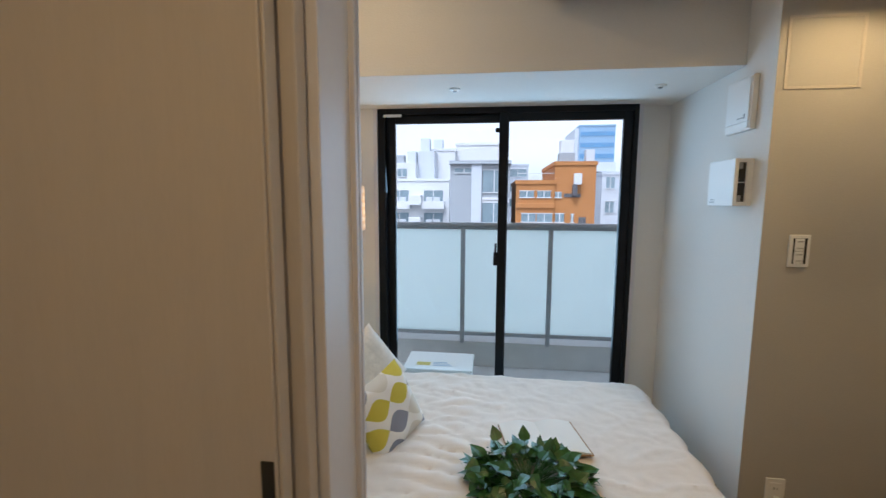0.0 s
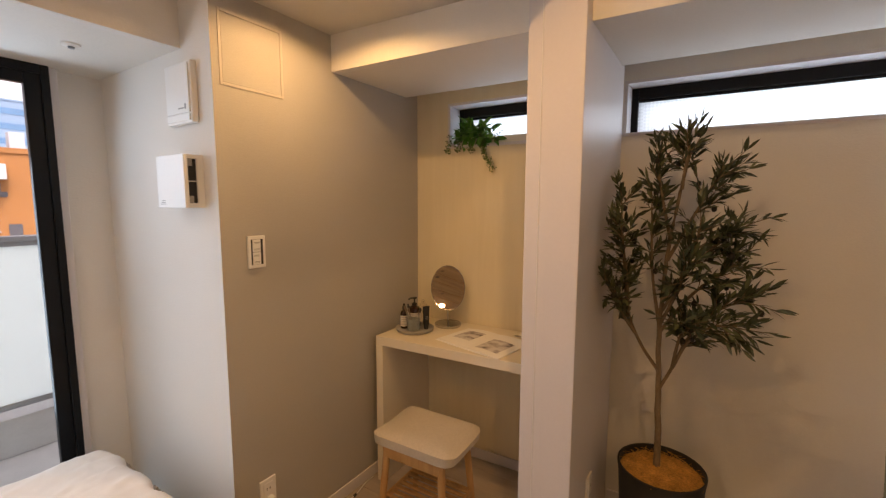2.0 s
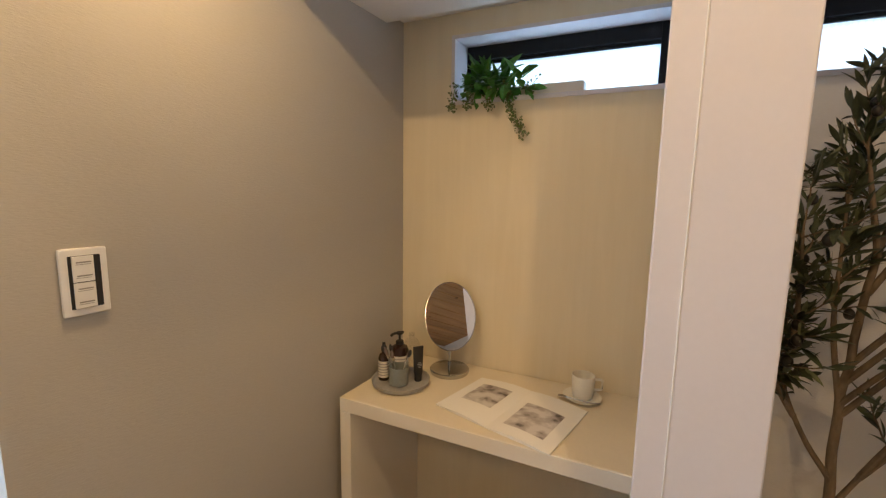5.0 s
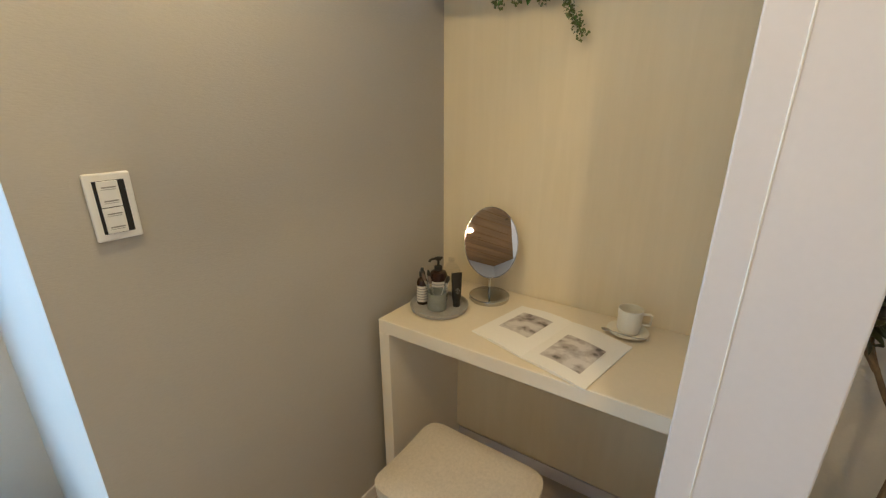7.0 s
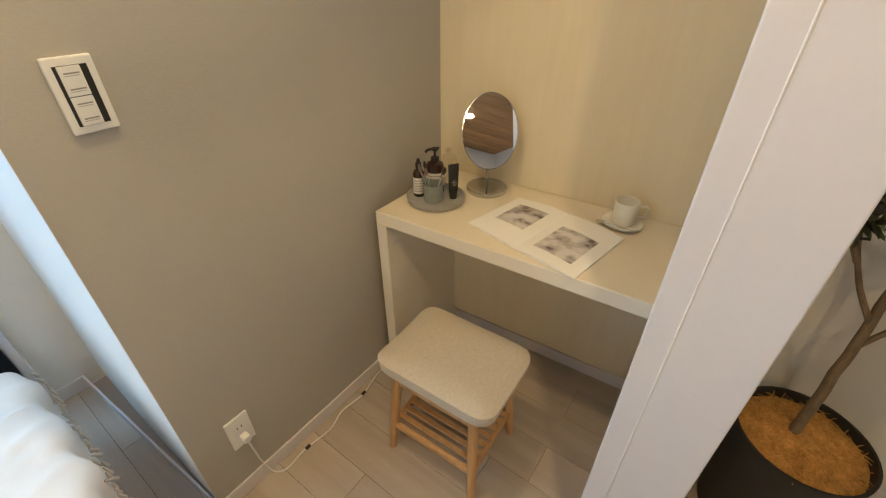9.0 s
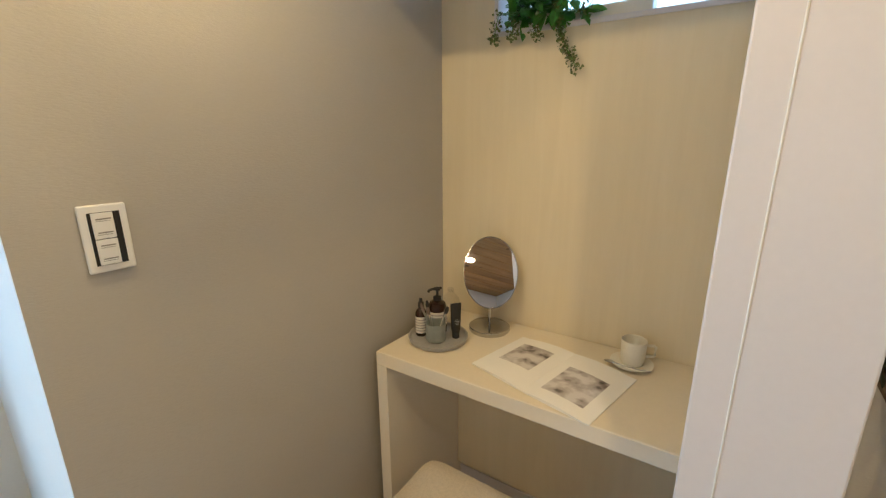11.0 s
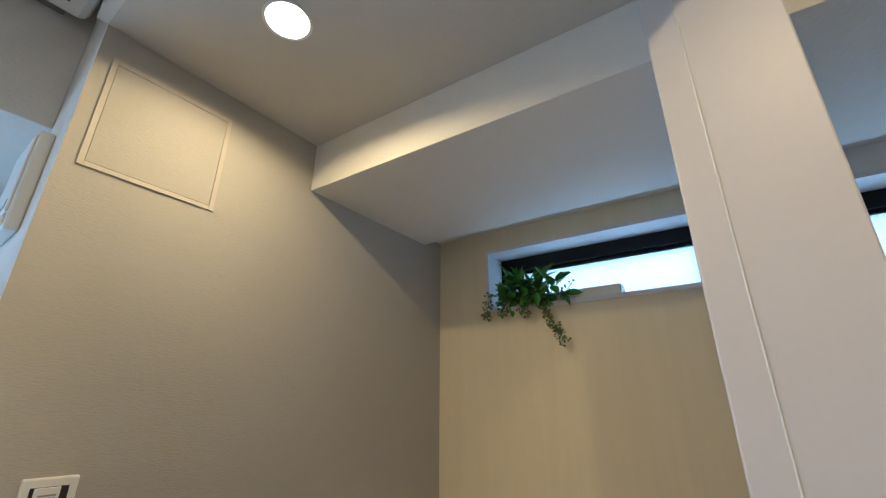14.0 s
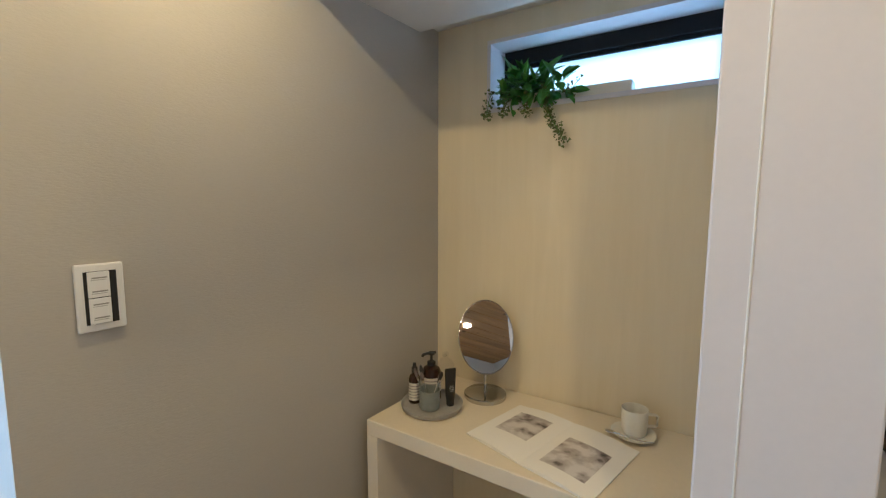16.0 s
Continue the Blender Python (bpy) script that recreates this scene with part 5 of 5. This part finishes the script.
def bed_plant():
    rng = random.Random(11)
    t = thing("ivy_bunch", "bunch of dark green heart-shaped ivy lying on the bed", "plant")
    heads, stems = bmesh.new(), bmesh.new()
    c0 = Vector((0.575, 1.885, 0.425))
    for k in range(230):
        a = rng.uniform(0, 6.28)
        r = 0.135 * math.sqrt(rng.random())
        base = c0 + Vector((r * math.cos(a) * 1.15, r * math.sin(a) * 0.75, 0))
        h = rng.uniform(0.01, 0.10) * (1.15 - r / 0.2)
        tip = base + Vector((math.cos(a) * 0.05, math.sin(a) * 0.05, h))
        tube(stems, [c0.lerp(base, 0.4), base + Vector((0, 0, h * 0.6)), tip], 0.0013, 5)
        d = Vector((math.cos(a), math.sin(a), rng.uniform(-0.35, 0.5))) + rand_dir(rng) * 0.7
        leaf(heads, tip, d, Vector((0, 0, 1)) + rand_dir(rng) * 0.55, rng.uniform(0.042, 0.075), rng.uniform(0.034, 0.056), 0.2, rng.uniform(0.05, 0.35), True)
    for dx, dy, h in ((-0.11, 0.10, 0.09), (-0.01, 0.12, 0.085), (0.09, 0.08, 0.07)):
        tip = c0 + Vector((dx, dy, h))
        tube(stems, [c0, c0 + Vector((dx * 0.6, dy * 0.6, h * 0.7)), tip], 0.0015, 5)
        leaf(heads, tip, Vector((dx * 3, 0.5, 0.8)), Vector((0.2, -1, 0.5)), 0.058, 0.046, 0.15, 0.15, True)
    for k in range(6):
        p = c0 + Vector((0.18 + 0.02 * k, -0.06 - 0.012 * k, 0.012))
        leaf(heads, p, Vector((1, -0.4 + 0.15 * (k % 3), 0.2)), Vector((0, 0, 1)), 0.05, 0.04, 0.2, 0.2, True)
    tagged(part("stem", stems, M_IVY, t), kind="stuff")
    tagged(part("leaves", heads, M_IVY, t, "glossy dark heart-shaped leaves"), kind="stuff")


bed_plant()


def bed_book():
    t = thing("open_book", "open white book with a thin brown cover on the bed", "book", pose(0.650, 2.150, 0.434, 0, 0, 11))
    part("cover", boxes((-0.160, -0.124, 0, 0.166, 0.124, 0.004), bevel=0.001), M_CEDAR, t, "thin brown cover")
    for s in (-1, 1):
        bm = bmesh.new()
        rows = []
        for i in range(9):
            x = s * i / 8 * 0.156
            z = 0.007 + 0.013 * math.sin(math.pi * min(1, i / 8 * 1.05)) + 0.002
            rows.append([bm.verts.new(q) for q in ((x, -0.118, z), (x, 0.120, z), (x, 0.120, 0.0045), (x, -0.118, 0.0045))])
        for r, w in zip(rows, rows[1:]):
            for k in range(4):
                bm.faces.new((r[k], r[(k + 1) % 4], w[(k + 1) % 4], w[k]))
        bm.faces.new(rows[0]), bm.faces.new(rows[-1][::-1])
        bmesh.ops.recalc_face_normals(bm, faces=bm.faces)
        part("page_block", bm, M_PAGE, t, "", True)


bed_book()


# ---------------------------------------------------------------- floor lamp
def floor_lamp():
    t = thing("floor_lamp", "floor lamp with a white drum shade of cut-out dots, switched on", "floor lamp", pose(-0.375, 2.62, 0))
    part("foot", lathe([(0, 0), (0.12, 0), (0.12, 0.012), (0.02, 0.022), (0, 0.022)], 40), M_STEEL, t, smooth=True)
    part("pole", lathe([(0.008, 0.02), (0.008, 1.32), (0, 1.32)], 16), M_TRIM, t, smooth=True)
    shade = part("shade", lathe([(0.140, 1.250), (0.140, 1.478), (0.1385, 1.478), (0.1385, 1.250), (0.140, 1.250)], 56), M_SHADE, t, "white paper drum shade", True)
    bm = bmesh.new()
    for row in range(6):
        for k in range(26):
            a = 2 * math.pi * (k + 0.5 * (row % 2)) / 26
            z = 1.272 + row * 0.0365
            c, s = math.cos(a), math.sin(a)
            mid = Vector((0.1412 * c, 0.1412 * s, z))
            ring = [bm.verts.new(mid + Vector((-s, c, 0)) * (0.0125 * math.cos(q)) + Vector((0, 0, 0.0125 * math.sin(q)))) for q in (2 * math.pi * j / 10 for j in range(10))]
            bm.faces.new(ring)
    part("shade_dots", bm, M_SPOTS, shade, "paler dots")
    part("bulb", lathe([(0, 1.335), (0.012, 1.335), (0.012, 1.345), (0, 1.345)], 16), M_PLASTIC, t)
    return t


floor_lamp()


# ---------------------------------------------------------------- chair
def green_chair():
    t = thing("armchair", "green upholstered tub chair on wooden legs", "armchair", pose(1.99, 0.085, 0, 0, 0, 0))
    bm = bmesh.new()
    n, rows = 28, []
    for k in range(n + 1):
        a = math.radians(-25 + 230 * k / n)
        c, s = math.cos(a), math.sin(a)
        back = max(0.0, math.cos(a - math.radians(90)))
        hgt = 0.62 + 0.26 * back ** 0.6
        ring = []
        for r, z in ((0.255, 0.36), (0.275, 0.60), (0.285, hgt - 0.03), (0.272, hgt), (0.238, hgt), (0.225, hgt - 0.03), (0.215, 0.60), (0.205, 0.36)):
            ring.append(bm.verts.new((r * c, r * s, z)))
        rows.append(ring)
    for p, q in zip(rows, rows[1:]):
        for k in range(8):
            bm.faces.new((p[k], p[(k + 1) % 8], q[(k + 1) % 8], q[k]))
    bm.faces.new(rows[0]), bm.faces.new(rows[-1][::-1])
    bmesh.ops.recalc_face_normals(bm, faces=bm.faces)
    part("backrest", bm, M_GREEN, t, "curved green shell", True)
    part("seat", rounded_pad(0.46, 0.46, 0.10, 0.10), M_GREEN, t, "", True, pose(0, 0, 0.36))
    for ix in (-1, 1):
        for iy in (-1, 1):
            bm = bmesh.new()
            tube(bm, [(ix * 0.20, iy * 0.20, 0), (ix * 0.15, iy * 0.15, 0.37)], [0.011, 0.018], 10)
            part("leg", bm, M_OAK, t, "", True)


green_chair()


# ---------------------------------------------------------------- balcony
solid("balcony_floor", boxes((-3.0, 3.30, -0.10, 4.0, 4.05, 0.02)), M_CONCRETE, "pale concrete balcony floor", "balcony")
solid("balcony_kerb", boxes((-3.0, 3.90, 0.02, 4.0, 4.10, 0.235), bevel=0.006), M_CONCRETE, "low concrete kerb under the railing", "kerb")


def railing():
    t = thing("balcony_railing", "balcony railing with milky glass panels between grey posts", "railing")
    part("handrail", boxes((-3.0, 3.840, 1.200, 4.0, 3.895, 1.232), bevel=0.006), M_STEEL, t)
    part("top_channel", boxes((-3.0, 3.860, 1.176, 4.0, 3.878, 1.1995), bevel=0.002), M_STEEL, t)
    part("bottom_rail", boxes((-3.0, 3.855, 0.300, 4.0, 3.885, 0.330), bevel=0.003), M_STEEL, t)
    posts = [-2.56, -1.87, -1.18, -0.49, 0.20, 0.89, 1.58, 2.27, 2.96, 3.65]
    for x in posts:
        part("post", boxes((x - 0.018, 3.842, 0.236, x + 0.018, 3.856, 1.1995), bevel=0.002), M_STEEL, t)
    for a, b in zip(posts, posts[1:]):
        part("panel", boxes((a + 0.004, 3.864, 0.3305, b - 0.004, 3.874, 1.1755)), M_FROST, t, "milky glass panel")


railing()


def storage_box():
    t = thing("balcony_box", "flat white box with a printed leaflet on the balcony", "box", pose(0.06, 3.50, 0.02, 0, 0, 0))
    part("body", boxes((-0.24, -0.16, 0, 0.24, 0.16, 0.175), bevel=0.008), M_PLASTIC, t)
    part("lid", boxes((-0.25, -0.17, 0.1755, 0.25, 0.17, 0.195), bevel=0.006), M_PLASTIC, t)
    lf = part("leaflet", boxes((-0.17, -0.12, 0.1955, 0.12, -0.02, 0.1968)), M_PAGE, t, "printed leaflet")
    part("yellow_print", boxes((-0.16, -0.11, 0.197, -0.06, -0.05, 0.1975)), M_YELLOW, lf)
    for k in range(3):
        part("text_bar", boxes((-0.04, -0.110 + k * 0.028, 0.197, 0.10 - 0.02 * k, -0.098 + k * 0.028, 0.1975)), M_BBLUE, lf)


storage_box()


# ---------------------------------------------------------------- town beyond the balcony
GZ = -19.0
solid("ground", boxes((-1500, 5.0, GZ - 1, 1500, 2500, GZ)), M_GROUND, "grey town ground far below", "ground")


def town_house(label, mat, x0, x1, y, top, depth=12.0, windows=(), extras=()):
    """windows: x0, z0, x1, z1, kind; extras: boxes with material."""
    t = thing("building", label, "building")
    wall = part("wall", boxes((x0, y, GZ, x1, y + depth, top)), mat, t)
    part("parapet", boxes((x0 - 0.1, y - 0.1, top, x1 + 0.1, y + 0.25, top + 0.35), (x0 - 0.1, y + 0.25, top, x0 + 0.25, y + depth, top + 0.35), (x1 - 0.25, y + 0.25, top, x1 + 0.1, y + depth, top + 0.35)), mat, t)
    for (a, z0, b, z1, k) in windows:
        w = part("window", boxes((a, y - 0.06, z0, b, y + 0.02, z1)), {"g": M_BWIN, "b": M_BSTRIP}.get(k, M_BDARK), t)
        if k == "g":
            part("frame", boxes((a - 0.06, y - 0.10, z0 - 0.08, b + 0.06, y - 0.01, z0), (a - 0.06, y - 0.10, z1, b + 0.06, y - 0.01, z1 + 0.06), ((a + b) / 2 - 0.04, y - 0.09, z0, (a + b) / 2 + 0.04, y - 0.01, z1)), M_BWHITE, w)
    for name, m, dims in extras:
        part(name, boxes(dims, bevel=0.03), m, t)
    return t


# white apartment block with balconies
apt_win, apt_ex = [], []
for z in (-7.4, -4.4, -1.4, 1.5):
    for a, b in ((-13.0, -10.5), (-8.5, -6.0)):
        apt_win.append((a, z - 0.2, b, z + 1.2, "g"))
        apt_ex.append(("balcony", M_BWHITE, (a - 0.3, 54.0, z - 1.2, b + 0.3, 55.0, z - 0.2)))
        apt_ex.append(("aircon_unit", M_BPALE, (a + 0.4, 54.2, z - 0.2, a + 1.2, 54.7, z + 0.35)))
        apt_ex.append(("aircon_unit", M_BPALE, (b - 1.1, 54.2, z - 0.2, b - 0.3, 54.7, z + 0.35)))
    apt_ex.append(("balcony", M_BWHITE, (-10.3, 53.6, z - 0.7, -8.7, 55.0, z + 0.6)))
apt_win.append((-12.0, 4.5, -10.8, 5.5, "g"))
apt_ex += [("upper_storey", M_BWHITE, (-13.8, 55.2, 3.9, -9.6, 64, 6.3)), ("stair_house", M_BPALE, (-9.6, 57, 3.9, -7.4, 62, 8.0)), ("water_tank", M_BPALE, (-9.4, 58, 8.0, -8.2, 59.5, 9.8)), ("roof_box", M_BGREY, (-12.4, 56.5, 6.3, -11.4, 57.5, 7.4)), ("roof_box", M_BPALE, (-11.0, 56.5, 6.3, -9.8, 58, 7.9))]
town_house("white apartment block with stepped balconies and rooftop tanks", M_BWHITE, -13.8, -5.2, 55.0, 3.9, 12, apt_win, apt_ex)
town_house("pale greenish block with small windows", M_BPALE, -24.0, -14.8, 58.0, 8.0, 12, [(-16.4, z, -15.6, z + 1.2, "g") for z in (-5.2, -2.4, 0.4, 3.2)] + [(-19.5, z, -17.5, z + 1.2, "g") for z in (-5.2, -2.4, 0.4, 3.2)], [("roof_box", M_BPALE, (-17.5, 60, 8.0, -15.4, 63, 9.2))])
town_house("pale grey office block with a blank wall", M_BWHITE, -8.4, -4.9, 60.0, 8.3, 14, [], [("water_tank", M_BPALE, (-8.2, 62, 8.4, -6.9, 63.5, 10.2))])
town_house("tall pale concrete block with a flat roof", M_BWHITE, -5.0, 2.3, 62.0, 9.3, 16)
mid_win = [(-0.5, z, 1.6, z + 2.0, "g") for z in (-6.2, -3.4, -0.6, 2.2)] + [(-3.1, 4.0, -1.4, 4.4, "g")]
town_house("grey panelled building with a blue-glazed stair strip", M_BGREY, -3.55, 2.0, 40.0, 4.75, 12, mid_win, [("pier", M_BPALE, (-1.55, 39.75, GZ, -0.60, 40.0, 4.75)), ("roof_edge", M_BGREY, (-3.6, 39.6, 4.75, 2.05, 40.4, 4.9)), ("band", M_BWHITE, (-0.55, 39.9, 1.2, 1.95, 40.0, 1.7)), ("band", M_BWHITE, (-0.55, 39.9, -1.5, 1.95, 40.0, -1.05))])
or_win = [(2.9, 1.75, 4.2, 2.3, "g"), (4.5, 1.75, 5.7, 2.3, "g"), (6.1, 1.75, 6.7, 2.2, "g"), (3.1, -0.5, 4.4, 0.25, "g"), (4.5, -0.5, 5.9, 0.25, "g"), (6.2, -0.5, 7.0, 0.25, "g"), (7.6, -0.5, 7.85, 0.2, "g"), (8.3, -0.9, 8.95, -0.05, "d"), (3.1, -3.4, 7.0, -2.6, "g"), (8.3, -3.8, 8.95, -2.9, "d")]
town_house("orange tiled building with ribbon windows", M_BORANGE, 2.58, 6.05, 40.0, 2.95, 9, [w for w in or_win if w[2] < 6.0], [("ledge", M_BORANGE, (2.53, 39.85, 0.75, 6.05, 40.0, 1.2)), ("roof_rail", M_BWHITE, (2.7, 40.1, 3.9, 6.0, 40.16, 3.96))])
town_house("taller orange tiled wing with rooftop tanks", M_BORANGE, 6.05, 9.70, 40.2, 4.65, 10, [w for w in or_win if w[0] >= 6.05] + [(6.9, 1.75, 8.4, 2.1, "d")], [("water_tank", M_BWHITE, (6.7, 41.5, 5.9, 7.9, 42.7, 7.1)), ("tank_frame", M_BGREY, (6.6, 41.4, 4.9, 8.0, 42.8, 5.9)), ("duct", M_BWHITE, (7.7, 39.6, 2.9, 8.35, 40.1, 3.9)), ("duct", M_BDARK, (7.6, 39.6, 1.9, 8.0, 40.1, 2.9)), ("roof_tank", M_BPALE, (9.0, 41.5, 5.0, 9.8, 42.3, 6.2))])
tower_win = [(21.8, z, 29.9, z + 1.1, "b") for z in (-1.5, 1.2, 3.9, 6.6, 9.3, 12.0, 14.7, 17.4)]
town_house("tall blue-glazed office tower", M_BBLUE, 21.5, 30.1, 110.0, 19.8, 20, tower_win, [("core", M_BPALE, (20.5, 110.5, GZ, 21.5, 125, 19.4))])
town_house("grey office block beside the orange building", M_BPALE, 13.9, 24.0, 55.0, 4.7, 12, [(14.4, z, 15.4, z + 1.4, "g") for z in (-3, 0, 3)] + [(16.2, z, 18.0, z + 1.4, "g") for z in (-3, 0, 3)], [("roof_box", M_BPALE, (13.6, 57, 5.2, 16.0, 60, 6.4))])
town_house("pale far block seen between the buildings", M_BPALE, 2.7, 6.1, 70.0, 7.0, 10, [(3.0, z, 5.8, z + 1.2, "g") for z in (0.5, 3.0, 5.3)])
for x, w, h in ((9.0, 3.0, 9.5), (12.6, 2.2, 10.8), (15.4, 3.4, 10.0), (19.6, 2.4, 11.3), (22.6, 3.2, 9.8), (-38, 12, 9.0), (-62, 15, 12.0), (44, 10, 11.0), (60, 14, 15.0)):
    town_house("hazy pale block on the far skyline", M_BWHITE, x, x + w, 150.0, h * 0.72, 12, [(x + 0.4, h * 0.72 - 2.2, x + w - 0.4, h * 0.72 - 1.2, "g")])

# ---------------------------------------------------------------- floor planks
rng = random.Random(3)
plank_mesh = {}
PW, PL = 0.148, 0.90


def plank(x0, y0, x1, y1):
    key = (round(x1 - x0, 3), round(y1 - y0, 3))
    if key not in plank_mesh:
        w, d = key
        plank_mesh[key] = mesh_of(boxes((0.0006, 0.0006, -0.0035, w - 0.0006, d - 0.0006, 0.0), bevel=0.0008), "plank", M_FLOOR)
    ob = new("plank", plank_mesh[key])
    ob.parent = floor
    ob.location = (x0, y0, 0)


for k in range(26):
    x = -1.05 + k * PW
    if x + 0.01 > XW + 0.16:
        break
    x1 = min(x + PW, XW + 0.16)
    y = -0.80 - PL * (0.5 if k % 2 else 0.17 * (k % 3))
    while y < YG:
        a, b = max(y, -0.80), min(y + PL, YG)
        if b - a > 0.02:
            plank(x, a, x1, b)
        y += PL
